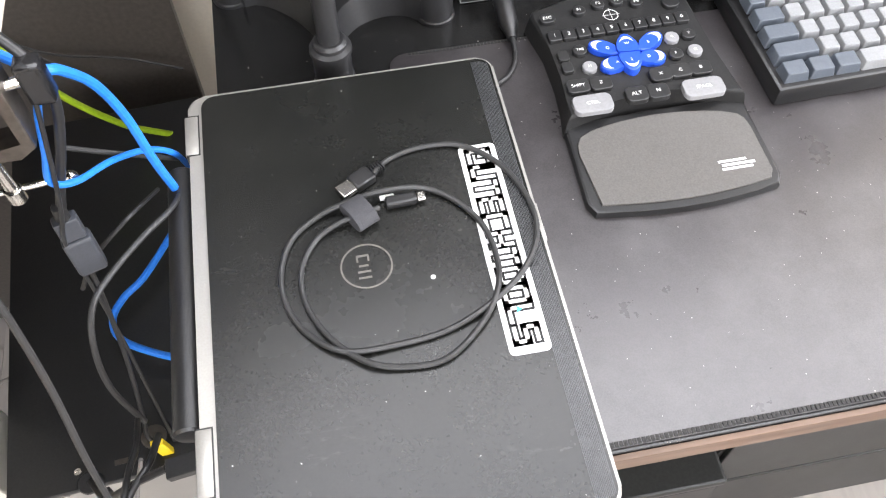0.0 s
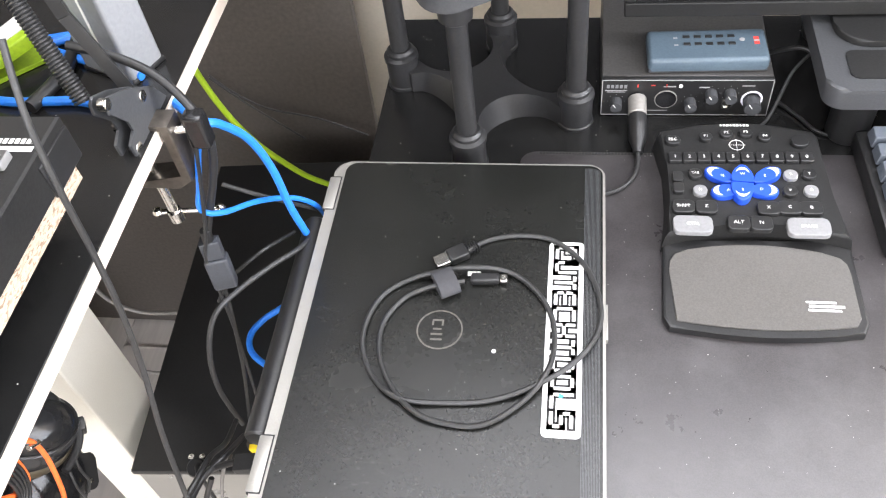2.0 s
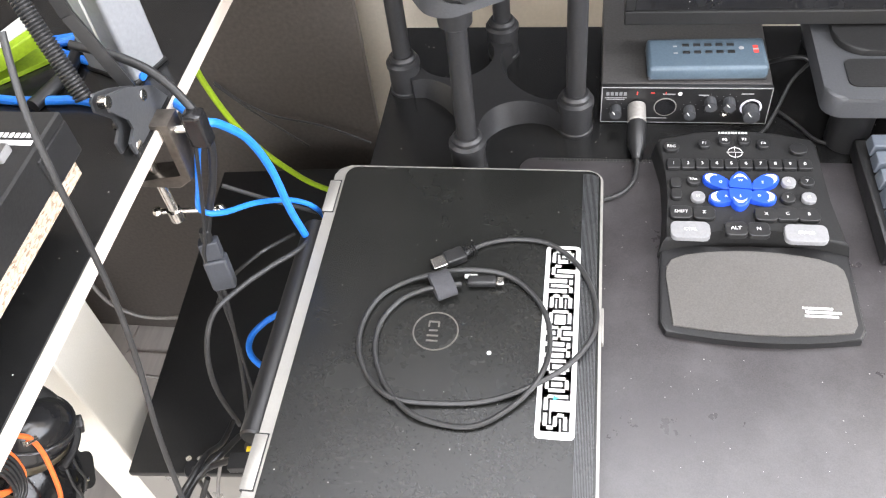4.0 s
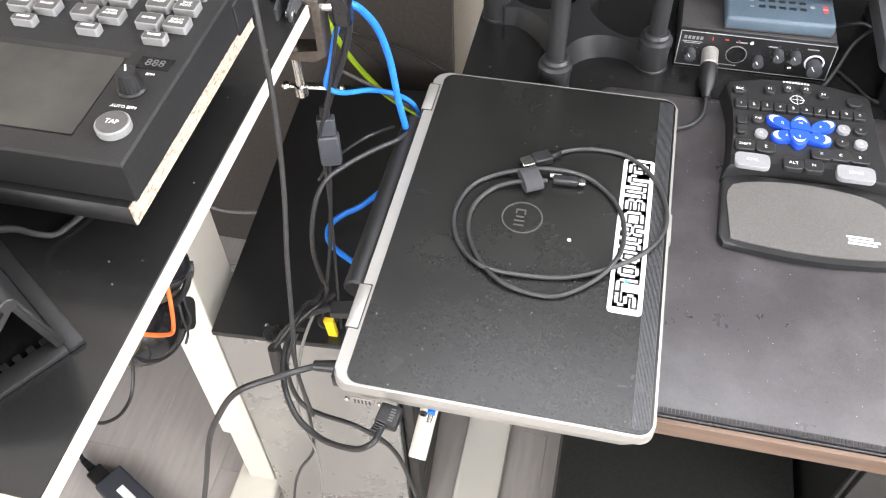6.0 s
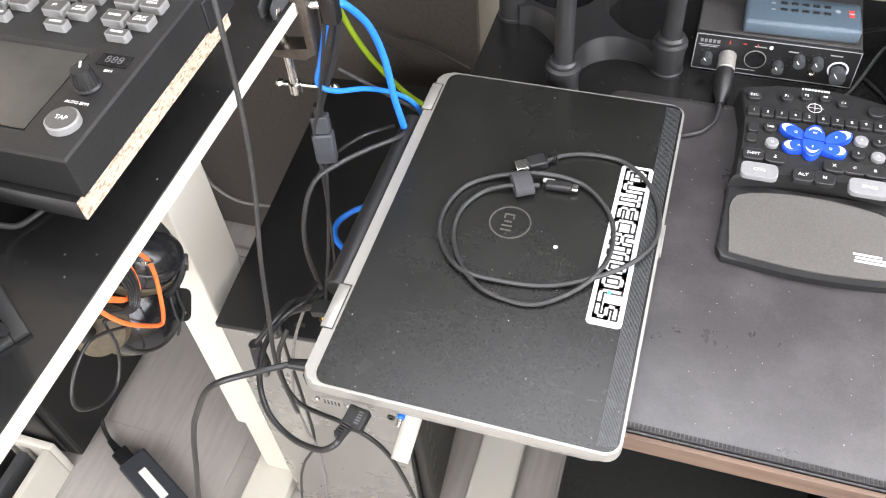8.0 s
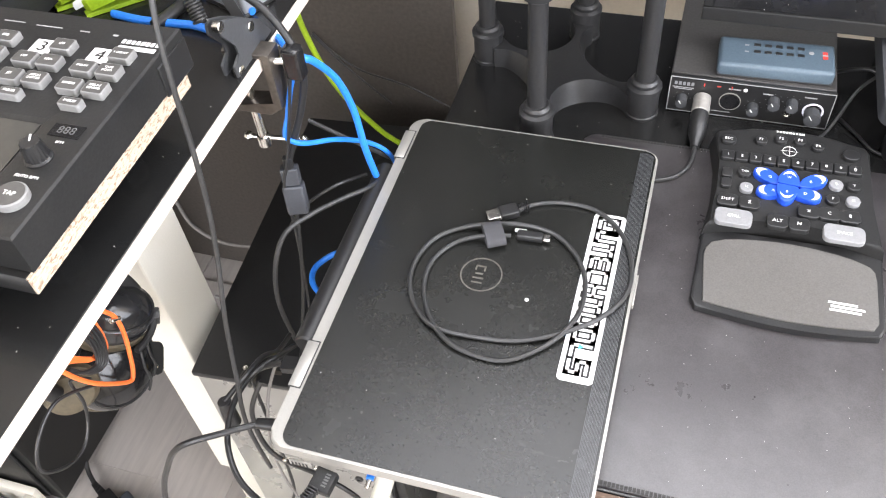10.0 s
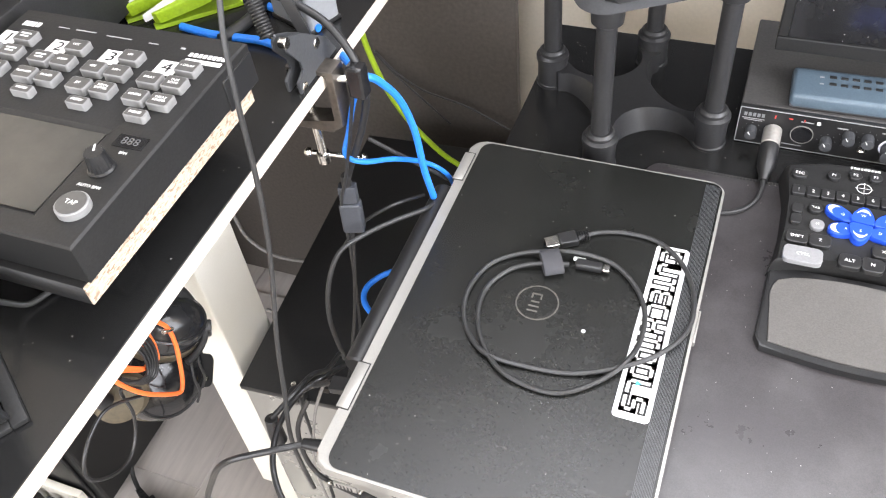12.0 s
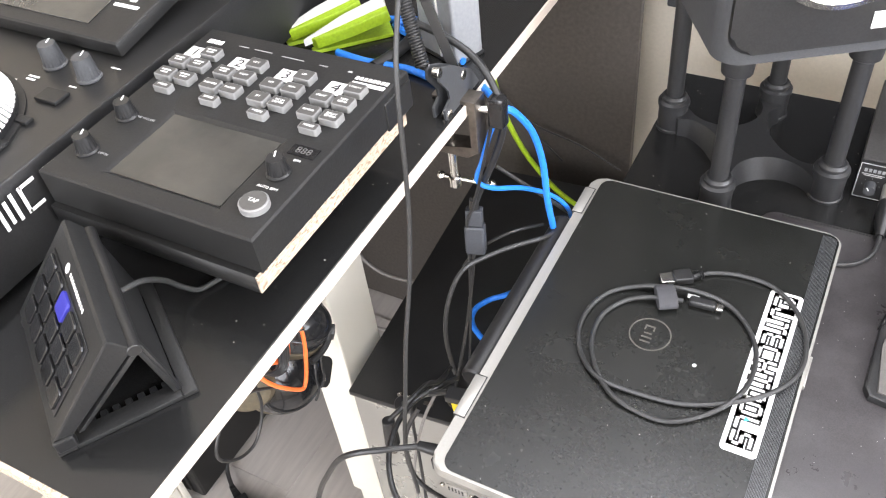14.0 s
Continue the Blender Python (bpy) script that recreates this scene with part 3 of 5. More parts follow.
upper += [((BR.x + BM.x) / 2, BM.y - 0.002), (BM.x, BM.y), ((BL.x + BM.x) / 2, BM.y - 0.002), (BL.x + 0.005, BL.y - 0.001), (BL.x + 0.001, BL.y - 0.008), (GX - 0.074, 0.225), (GX - 0.0735, 0.185), (GX - 0.0755, 0.160)]
top = [(GX + (x - GX) * 0.955, 0.225 + (y - 0.225) * 0.965) for x, y in upper]
part("body", prism(upper, 0.7065, 0.7265, 0.003, top), BLACK_SOFT, pad)
rest = [(GX - 0.0755, 0.0515)] + [(GX - 0.0755 + 0.152 * i / 8, 0.0515 - 0.007 * math.sin(math.pi * i / 8)) for i in range(1, 8)] + [(GX + 0.0775, 0.052), (GX + 0.0825, 0.062), (GX + 0.0815, 0.149), (GX - 0.0775, 0.146), (GX - 0.0805, 0.062)]
part("palm_frame", prism(rest, 0.7063, 0.7135, 0.0025), BLACK, pad)
inner = [(GX + (x - GX) * 0.925, 0.1 + (y - 0.1) * 0.84 - 0.002) for x, y in rest[:-3]] + [(GX + 0.0755, 0.112), (GX + 0.0745, 0.122), (GX + 0.070, 0.128)] + [(GX + 0.056 - 0.014 * i, 0.131 + 0.009 * math.sin(math.pi * (i + 1) / 10)) for i in range(9)] + [(GX - 0.0680, 0.128), (GX - 0.0725, 0.120), (GX - 0.0735, 0.110)]
part("palm_rest", prism(inner, 0.7136, 0.7152, 0.0008), PALM, pad, "grey rubber palm rest")
part("brand_mark", bars([(GX + 0.047, 0.0805, 0.024, 0.0022), (GX + 0.051, 0.0765, 0.028, 0.0024), (GX + 0.049, 0.0725, 0.026, 0.0022)], 0.71525), WHITE_INK, pad)
KZ = 0.7266


def pad_key(text, at, w, d, material=BLACK, h=0.004, r=None, size=0.0042, ink_mat=WHITE_INK):
    x, y = at[0] - GX, at[1]
    r = r or min(w, d) * 0.3
    key = part("key", prism(rounded(GX + x - w / 2, GX + x + w / 2, y - d / 2, y + d / 2, r, 4), KZ - 0.001, KZ + h, 0.0009), material, pad)
    if text:
        lettering("legend", text, size, pose(GX + x, y, KZ + h + 0.0001), ink_mat, key)
    return key


pad_key("ESC", (0.1510, 0.2560, 0.7310), 0.0150, 0.0120, r=0.0058, size=0.005)
pad_key("F1", (0.1820, 0.2610, 0.7310), 0.0122, 0.0115, r=0.0055, size=0.0048)
pad_key("F2", (0.2010, 0.2660, 0.7310), 0.0122, 0.0115, r=0.0055, size=0.0048)
pad_key("F3", (0.2190, 0.2670, 0.7310), 0.0122, 0.0115, r=0.0055, size=0.0048)
pad_key("F4", (0.2360, 0.2620, 0.7310), 0.0122, 0.0115, r=0.0055, size=0.0048)
pad_key("", (0.2670, 0.2560, 0.7310), 0.0165, 0.0145, r=0.007)
hx, hy, hz = (0.2100, 0.2530, 0.7270)
part("crosshair", sweep([(hx + 0.0065 * math.cos(0.2618 * i), hy + 0.0065 * math.sin(0.2618 * i), KZ) for i in range(25)], 0.0003, 6), WHITE_INK, pad)
part("crosshair_lines", bars([(hx, hy, 0.016, 0.0004), (hx, hy, 0.0004, 0.016)], KZ + 0.0001), WHITE_INK, pad)
lx, ly, lz = (0.2100, 0.2810, 0.7270)
part("brand_line", bars([(lx - 0.0124 + 0.0031 * i, ly - 0.001, 0.0024 if i % 3 else 0.0017, 0.0026) for i in range(9)], KZ + 0.0001), WHITE_INK, pad)
n1, n0 = Vector((0.1520, 0.2330, 0.7310)), Vector((0.2700, 0.2350, 0.7310))
for i, word in enumerate("1234567890"):
    pad_key(word, n1.lerp(n0, i / 9), (n0 - n1).length / 9 * 0.95, 0.0125, r=0.0022, size=0.0055)
pad_key("TAB", (0.1690, 0.2120, 0.7310), 0.0128, 0.0125, r=0.006, size=0.0038)
pad_key("", (0.1530, 0.2080, 0.7310), 0.0100, 0.0125)
pad_key("", (0.1530, 0.1940, 0.7310), 0.0100, 0.0125)
pad_key("H", (0.1720, 0.1910, 0.7310), 0.0128, 0.0128, KEY_GREY, r=0.006)
pad_key("R", (0.2530, 0.2120, 0.7310), 0.0128, 0.0128, KEY_GREY, r=0.006)
pad_key("T", (0.2690, 0.2130, 0.7310), 0.0128, 0.0118, r=0.0056)
pad_key("F", (0.2500, 0.1920, 0.7310), 0.0128, 0.0128, r=0.006)
pad_key("G", (0.2680, 0.1930, 0.7310), 0.0128, 0.0128, KEY_GREY, r=0.006)
pad_key("SHIFT", (0.1560, 0.1710, 0.7310), 0.0200, 0.0155, size=0.0048)
pad_key("Z", (0.1760, 0.1710, 0.7310), 0.0195, 0.0155, size=0.0048)
pad_key("X", (0.2290, 0.1710, 0.7310), 0.0195, 0.0155, size=0.0048)
pad_key("C", (0.2470, 0.1720, 0.7310), 0.0195, 0.0155, size=0.0048)
pad_key("B", (0.2650, 0.1720, 0.7310), 0.0195, 0.0155, size=0.0048)
pad_key("CTRL", (0.1630, 0.1500, 0.7310), 0.034, 0.0195, KEY_GREY, size=0.0048)
pad_key("ALT", (0.2020, 0.1530, 0.7310), 0.0195, 0.0165, size=0.0052)
pad_key("N", (0.2210, 0.1530, 0.7310), 0.0190, 0.0165, size=0.0052)
pad_key("SPACE", (0.2600, 0.1500, 0.7310), 0.036, 0.0200, KEY_GREY, size=0.0048)


def egg(length, width, wide=0.62, scale=1.0):
    ring = []
    for i in range(26):
        a = 2 * math.pi * i / 26
        u = math.cos(a)
        x = wide + u * (1 - wide if u > 0 else wide)
        ring.append((length * (0.5 + (x - 0.5) * scale), width / 2 * math.sin(a) * scale))
    return ring


def crescent(length, width, wide, thick, spread):
    outer, back = [], []
    for i in range(15):
        a = radians(spread * (i / 7 - 1))
        u = math.cos(a)
        x = length * (wide + u * ((1 - wide) if u > 0 else wide) * 0.80)
        y = width / 2 * math.sin(a) * 0.78
        outer.append((x, y))
        back.append((x - thick * max(0.02, math.cos(math.pi / 2 * (i / 7 - 1))), y * 0.95))
    return outer + back[::-1]


def petal(text, inner, outer, width, wide=0.62, h=0.0055, thick=0.0045, spread=84):
    p, q = Vector((inner[0], inner[1], 0)), Vector((outer[0], outer[1], 0))
    run = q - p
    turn = pose(p.x, p.y, 0, 0, 0, math.degrees(math.atan2(run.y, run.x)))
    n = run.length
    key = part("key", moved(prism(egg(n, width, wide), KZ - 0.001, KZ + h, 0.0014), turn), BLUE_KEY, pad, "blue direction key")
    part("marking", moved(prism(crescent(n, width, wide, thick, spread), KZ + h + 0.0001, KZ + h + 0.00022), turn), WHITE_INK, key)
    at = p.lerp(q, 0.42)
    lettering("legend", text, 0.0042, pose(at.x, at.y, KZ + h + 0.0002), WHITE_INK, key)


petal("Q", (0.2030, 0.2010, 0.7320), (0.1780, 0.2170, 0.7320), 0.0150)
petal("E", (0.2190, 0.2010, 0.7320), (0.2440, 0.2180, 0.7320), 0.0150)
petal("A", (0.2070, 0.1910, 0.7320), (0.1810, 0.1880, 0.7320), 0.0155)
petal("D", (0.2140, 0.1920, 0.7320), (0.2400, 0.1900, 0.7320), 0.0155)
petal("W", (0.2090, 0.1990, 0.7340), (0.2110, 0.2210, 0.7340), 0.0200, 0.03, 0.0072, 0.0032, 52)
petal("S", (0.2090, 0.1980, 0.7340), (0.2070, 0.1760, 0.7340), 0.0200, 0.03, 0.0072, 0.0032, 52)

# ---- mechanical keyboard ----
kb = thing("mechanical_keyboard", "black mechanical keyboard with pale grey and slate keycaps", "keyboard", m=pose(0.3235, 0.1355, 0.7063, 0, 0, 1.5))
part("case", box(0, 0.36, 0, 0.140, 0.0, 0.020, 0.003), BLACK, kb)


def keycap(w):
    return prism(rounded(0.0005, w - 0.0005, 0.0005, 0.0185, 0.001, 2), 0.0, 0.0105, 0.0008, rounded(0.0025, w - 0.0025, 0.0028, 0.0175, 0.0015, 2))


rows_of_keys = ((1.25, 1.25, 1.25, 6.25, 1.25, 1.25, 1.25, 1.25, 1, 1, 1), (2.25,) + (1,) * 10 + (2.75, 1), (1.75,) + (1,) * 11 + (2.25, 1), (1.5,) + (1,) * 12 + (1.5, 1), (1,) * 13 + (2, 1), (1,) * 14)
shared = {}
for r, row in enumerate(rows_of_keys):
    x = 0.006
    for c, w in enumerate(row):
        dark = c == 0 or (r == 0 and c < 3) or c > 10
        if (w, dark) not in shared:
            shared[w, dark] = link_mesh("keycap", keycap(w * 0.019), KEY_DARK if dark else KEY_LIGHT)
            k = shared[w, dark]
        else:
            k = new("keycap", shared[w, dark].data)
        k.parent = kb
        k.matrix_basis = pose(x, 0.006 + r * 0.0208, 0.0185 + r * 0.0014, 4, 0, 0)
        x += w * 0.019

# ---- audio interface ----
ur = thing("audio_interface", "charcoal metal audio interface with a black front panel", "audio interface")
part("case", box(0.0835, 0.2485, 0.3245, 0.480, 0.7085, 0.7505, 0.002), UR_TOP, ur)
part("front_panel", box(0.0835, 0.2485, 0.3185, 0.3243, 0.7050, 0.7512, 0.0012), BLACK, ur)
for rim in ((0.0840, 0.2480, 0.7053, 0.7062), (0.0840, 0.2480, 0.7500, 0.7509), (0.0837, 0.0846, 0.7063, 0.7499), (0.2474, 0.2483, 0.7063, 0.7499)):
    part("panel_rim", box(rim[0], rim[1], 0.3180, 0.3184, rim[2], rim[3]), GREY_INK, ur)
for kx, kz in ((0.0985, 0.7235), (0.1715, 0.7235), (0.1905, 0.7345), (0.2085, 0.7345)):
    part("scale_ticks", moved(bars([(0.0085 * math.cos(radians(a)), 0.0085 * math.sin(radians(a)), 0.0006, 0.0006) for a in range(-45, 226, 45)], 0), pose(kx, 0.3183, kz, 90, 0, 0)), GREY_INK, ur)
part("socket_ring", lathe([(0.0112, 0), (0.0112, 0.0012), (0.0105, 0.0012), (0.0105, 0)], 32, pose(0.1475, 0.3184, 0.7265, 90, 0, 0)), SATIN, ur)
part("brand_bar", moved(bars([(-0.0086 + 0.0043 * i, 0, 0.0030, 0.0044) for i in range(5)], 0), pose(0.0985, 0.3183, 0.7425, 90, 0, 0)), KEY_LIGHT, ur)
fine = part("fine_print", moved(bars([(0.098, 0.7375, 0.022, 0.001), (0.098, 0.7355, 0.018, 0.001), (0.150, 0.7425, 0.012, 0.0015), (0.1835, 0.7415, 0.010, 0.0015), (0.225, 0.7435, 0.012, 0.0015), (0.140, 0.7115, 0.020, 0.001)], 0), pose(0, 0.3183, 0, 90, 0, 0)), GREY_INK, ur)
tagged(fine, kind="stuff")
part("red_marks", moved(bars([(0.119, 0.7435, 0.0012, 0.004), (0.147, 0.7435, 0.0012, 0.004), (0.134, 0.7440, 0.004, 0.0012)], 0), pose(0, 0.3183, 0, 90, 0, 0)), RED_INK, ur)
part("status_dot", rod((0.1605, 0.3184, 0.7435), (0.1605, 0.3172, 0.7435), 0.002), WHITE_INK, ur)


def front_knob(x, z, r, h, parent, name="knob"):
    m = pose(x, 0.3184, z, 90, 0, 0)
    k = bmesh.new()
    shape = [((r + (0.0004 if i % 2 else 0)) * math.cos(2 * math.pi * i / 32), (r + (0.0004 if i % 2 else 0)) * math.sin(2 * math.pi * i / 32)) for i in range(32)]
    prism(shape, 0, h, 0.0005, bm=k)
    ob = part(name, moved(k, m), SPEAKER_SKIN, parent)
    part("pointer", moved(box(-0.0004, 0.0004, 0.001, r * 0.95, h, h + 0.0003), m @ pose(0, 0, 0, 0, 0, 35)), WHITE_INK, ob)


for x, z, r in ((0.0985, 0.7235, 0.0055), (0.1715, 0.7235, 0.0055), (0.1905, 0.7345, 0.0055), (0.2085, 0.7345, 0.0055)):
    front_knob(x, z, r, 0.011, ur)
front_knob(0.2305, 0.7245, 0.0078, 0.013, ur, "output_knob")
part("knob_ring", lathe([(0.0105, 0), (0.0105, 0.0006), (0.0086, 0.0006), (0.0086, 0)], 32, pose(0.2305, 0.3183, 0.7265, 90, 0, 0)), RING_GLOW, ur, "pale ring round the output knob")
part("combo_socket", lathe([(0.0103, 0), (0.0103, 0.0012), (0.0085, 0.0014), (0.0085, 0.0005), (0.004, 0.0005), (0.004, 0.0011), (0.0025, 0.0011)], 30, pose(0.1475, 0.3184, 0.7265, 90, 0, 0)), BLACK_GLOSS, ur)
part("phones_jack", lathe([(0.0052, 0), (0.0052, 0.0016), (0.0030, 0.0016), (0.0030, 0.0003)], 20, pose(0.2065, 0.3184, 0.7195, 90, 0, 0)), CHROME, ur)
part("switch", box(0.185, 0.192, 0.3155, 0.3183, 0.7205, 0.7255, 0.0006), BLACK_SOFT, ur)
for fx in (0.1, 0.23):
    for fy in (0.34, 0.465):
        part("rubber_foot", lathe([(0.006, 0), (0.006, 0.0047)], 14, pose(fx, fy, 0.704)), BLACK_SOFT, ur)

xlr = thing("xlr_cable", "microphone cable with a steel and black plug in the audio interface", "cable")
part("sleeve", moved(lathe([(0.0092, 0), (0.0092, 0.02), (0.0086, 0.0205), (0.0086, 0.022)], 26), pose(0.1195, 0.3178, 0.7265, 100, 0, 0)), SATIN, xlr, "brushed steel sleeve")
part("boot", moved(lathe([(0.0092, 0), (0.0095, 0.002), (0.0088, 0.026), (0.0052, 0.037), (0.0045, 0.043)], 26), pose(0.1195, 0.2965, 0.7228, 104, 0, 0)), BLACK, xlr)
part("cord", sweep([(0.1195, 0.256, 0.7135), (0.1195, 0.244, 0.7112), (0.116, 0.228, 0.7098), (0.106, 0.213, 0.7092), (0.090, 0.204, 0.709), (0.07, 0.200, 0.7086)], 0.0024), CABLE_GREY, xlr)

remote = thing("remote_control", "slate blue handheld controller lying on the audio interface", "remote control", m=pose(0.1850, 0.3535, 0.7507, 0, 0, 1.5))
part("case", box(-0.0575, 0.0575, -0.0245, 0.0245, 0.0, 0.0165, 0.004, 3), REMOTE, remote)
part("lower_shell", box(-0.0572, 0.0572, -0.0242, 0.0242, 0.0002, 0.006, 0.002), SLATE, remote)
for r in range(2):
    for c in range(5):
        part("button", box(-0.023 + c * 0.0108, -0.016 + c * 0.0108, -0.002 + r * 0.0115, 0.002 + r * 0.0115, 0.0162, 0.0175, 0.0005), BLACK, remote)
part("dial_mark", rod((0.034, 0.006, 0.0163), (0.034, 0.006, 0.0168), 0.0026), GREY_INK, remote)
part("red_mark", bars([(0.0475, 0.004, 0.005, 0.012)], 0.01652), RED_INK, remote)
for px, py, w in ((0.0475, 0.004, 0.0055), (-0.03, 0.010, 0.004), (-0.03, -0.001, 0.004)):
    part("print_bar", bars([(px, py, w, 0.0022)], 0.01658), GREY_INK, remote)

# ---- monitor, riser, speaker on its stand ----
mon = thing("monitor", "switched-off black monitor over the audio interface", "monitor")
part("housing", box(0.103, 0.71, 0.372, 0.40, 0.790, 1.16, 0.004), BLACK, mon)
part("bezel", box(0.103, 0.71, 0.366, 0.3715, 0.790, 0.806, 0.0015), BLACK_SOFT, mon)
part("bezel", box(0.103, 0.113, 0.366, 0.3715, 0.8065, 1.16, 0.0015), BLACK_SOFT, mon)
part("screen", box(0.1135, 0.70, 0.368, 0.3715, 0.8065, 1.15), BLACK_GLOSS, mon, "dark glossy screen")
part("neck", box(0.38, 0.44, 0.41, 0.44, 0.78, 0.95, 0.004), BLACK, mon)
part("joint", box(0.38, 0.44, 0.398, 0.412, 0.88, 0.95, 0.002), BLACK, mon)
part("base", prism(rounded(0.30, 0.52, 0.33, 0.465, 0.03), 0.7805, 0.787, 0.002), BLACK_SOFT, mon)
riser = thing("monitor_riser", "charcoal plastic monitor riser on round legs", "monitor riser")
part("top", prism(rounded(0.283, 0.60, 0.268, 0.475, 0.018), 0.758, 0.780, 0.004), SPEAKER_SKIN, riser)
part("inset", prism(rounded(0.305, 0.585, 0.285, 0.325, 0.008), 0.7801, 0.7812), BLACK_SOFT, riser)
for lx, ly in ((0.320, 0.295), (0.565, 0.295), (0.320, 0.45), (0.565, 0.45)):
    part("leg", lathe([(0.0185, 0), (0.020, 0.003), (0.020, 0.05), (0.0225, 0.054)], 26, pose(lx, ly, 0.7042)), BLACK, riser)

stand = thing("speaker_stand", "matte black desktop speaker stand with four tubes", "speaker stand")
POSTS = ((-0.045, 0.246), (0.058, 0.310), (-0.027, 0.436), (-0.130, 0.372))
cx, cy = sum(p[0] for p in POSTS) / 4, sum(p[1] for p in POSTS) / 4


def web(z0, z1, bite, draft):
    """A four-armed plate with a round bite out of each side and sloping walls."""
    low, top_ring = [], []
    for i in range(4):
        a, b = Vector(POSTS[i]), Vector(POSTS[(i + 1) % 4])
        inward = (Vector((cx, cy)) - (a + b) / 2).normalized()
        deep = bite if i % 2 == 0 else bite * 0.62
        for ring, depth in ((low, deep), (top_ring, deep + draft)):
            ring.append(tuple(a - inward * 0.004))
            for k in range(29):
                u = 0.14 + 0.72 * k / 28
                ring.append(tuple(a.lerp(b, u) + inward * depth * math.sqrt(max(0.0, 1 - ((u - 0.5) / 0.36) ** 2))))
    return prism(low, z0, z1, 0.0, top_ring)


part("base_plate", web(0.7042, 0.7290, 0.036, 0.010), STAND, stand)
part("top_plate", web(0.902, 0.914, 0.02, 0.0), STAND, stand)
for x, y in POSTS:
    part("socket", lathe([(0.0185, 0), (0.0185, 0.003), (0.0170, 0.004), (0.0170, 0.032), (0.0185, 0.033), (0.0185, 0.038), (0.0145, 0.040), (0.0150, 0.044), (0.0125, 0.047)], 26, pose(x, y, 0.7042)), STAND, stand)
    part("tube", rod((x, y, 0.745), (x, y, 0.885), 0.0098, n=22), STAND, stand)
    part("collar", lathe([(0.0125, 0), (0.0150, 0.002), (0.0165, 0.024)], 24, pose(x, y, 0.878)), STAND, stand)

speaker = thing("studio_speaker", "charcoal studio speaker with a silver woofer ring on the stand", "speaker", m=pose(cx, cy, 0.9145, 0, 0, 31.5))
sb = prism(rounded(-0.093, 0.093, -0.118, 0.10, 0.025), 0, 0.29, 0.012)
part("cabinet", sb, SPEAKER_SKIN, speaker)
part("baffle", moved(prism(rounded(-0.088, 0.088, 0.012, 0.275, 0.022), 0, 0.006, 0.004), pose(0, -0.1165, 0.0, 90, 0, 0)), BLACK, speaker)
part("woofer_ring", moved(lathe([(0.070, 0), (0.070, 0.008), (0.064, 0.010), (0.058, 0.004), (0.058, 0)], 40), pose(0, -0.1225, 0.122, 90, 0, 0)), CHROME, speaker, "silver woofer ring")
part("woofer_cone", moved(lathe([(0.058, 0.002), (0.05, 0.005), (0.022, 0.001), (0.02, 0.004), (0.0, 0.006)], 36), pose(0, -0.1225, 0.122, 90, 0, 0)), BLACK_SOFT, speaker)
part("badge", moved(box(-0.0125, 0.0125, 0.0, 0.016, 0, 0.0012, 0.0003), pose(0.045, -0.1228, 0.026, 90, 0, 0)), WHITE_INK, speaker, "white badge")
part("badge_mark", moved(bars([(0.0415, 0.034, 0.003, 0.005), (0.046, 0.034, 0.003, 0.005), (0.050, 0.034, 0.002, 0.005)], 0), pose(0, -0.1242, 0, 90, 0, 0)), GREY_INK, speaker)

# ---- standing desk with the music gear ----
tall = thing("standing_desk", "black standing desk with a white edge and white telescopic leg", "desk")
part("tabletop", box(-1.45, -0.2420, -0.3690, 0.47, 0.9015, 0.914, 0.0005), DESK_BLACK, tall, "dusty black laminate top")
part("side_edge", box(-0.2418, -0.2398, -0.3720, 0.47, 0.9017, 0.9138, 0.0005), EDGE_WHITE, tall, "cream white edge band")
part("front_edge", box(-1.45, -0.2422, -0.3720, -0.3692, 0.9017, 0.9138), CHIP, tall, "raw wooden front edge")
for lx in (-0.4335, -1.25):
    part("outer_column", box(lx - 0.0285, lx + 0.0285, 0.0, 0.076, 0.192, 0.880, 0.003), WHITE_STEEL, tall, "white steel column")
    part("inner_column", box(lx - 0.0225, lx + 0.0235, 0.006, 0.070, 0.03, 0.20, 0.003), WHITE_STEEL, tall)
    part("bracket", box(lx - 0.03, lx + 0.03, -0.20, 0.30, 0.880, 0.9013, 0.002), WHITE_STEEL, tall)
    part("foot", box(lx - 0.042, lx + 0.030, -0.22, 0.34, 0.0, 0.03, 0.005), WHITE_STEEL, tall, "white steel foot")

board = thing("shelf_board", "black chipboard shelf with raw edges carrying the effects unit", "board")
part("panel", box(-0.4430, -0.2535, -0.2085, -0.0100, 0.9455, 0.9610), BLACK_SOFT, board)
part("raw_edge", box(-0.2533, -0.2515, -0.2085, -0.0100, 0.9456, 0.9609, 0.0004, 1), CHIP, board, "raw chipboard edge")
for lx, ly in ((-0.30, -0.06), (-0.425, -0.06), (-0.425, -0.15), (-0.30, -0.15)):
    part("support", box(lx - 0.012, lx + 0.012, ly - 0.012, ly + 0.012, 0.9142, 0.9454, 0.001), BLACK, board)

kp = thing("effects_unit", "black touch-pad effects unit with frosted keys on the shelf board", "effects unit", m=pose(0.0110, -0.0092, 0.0075))


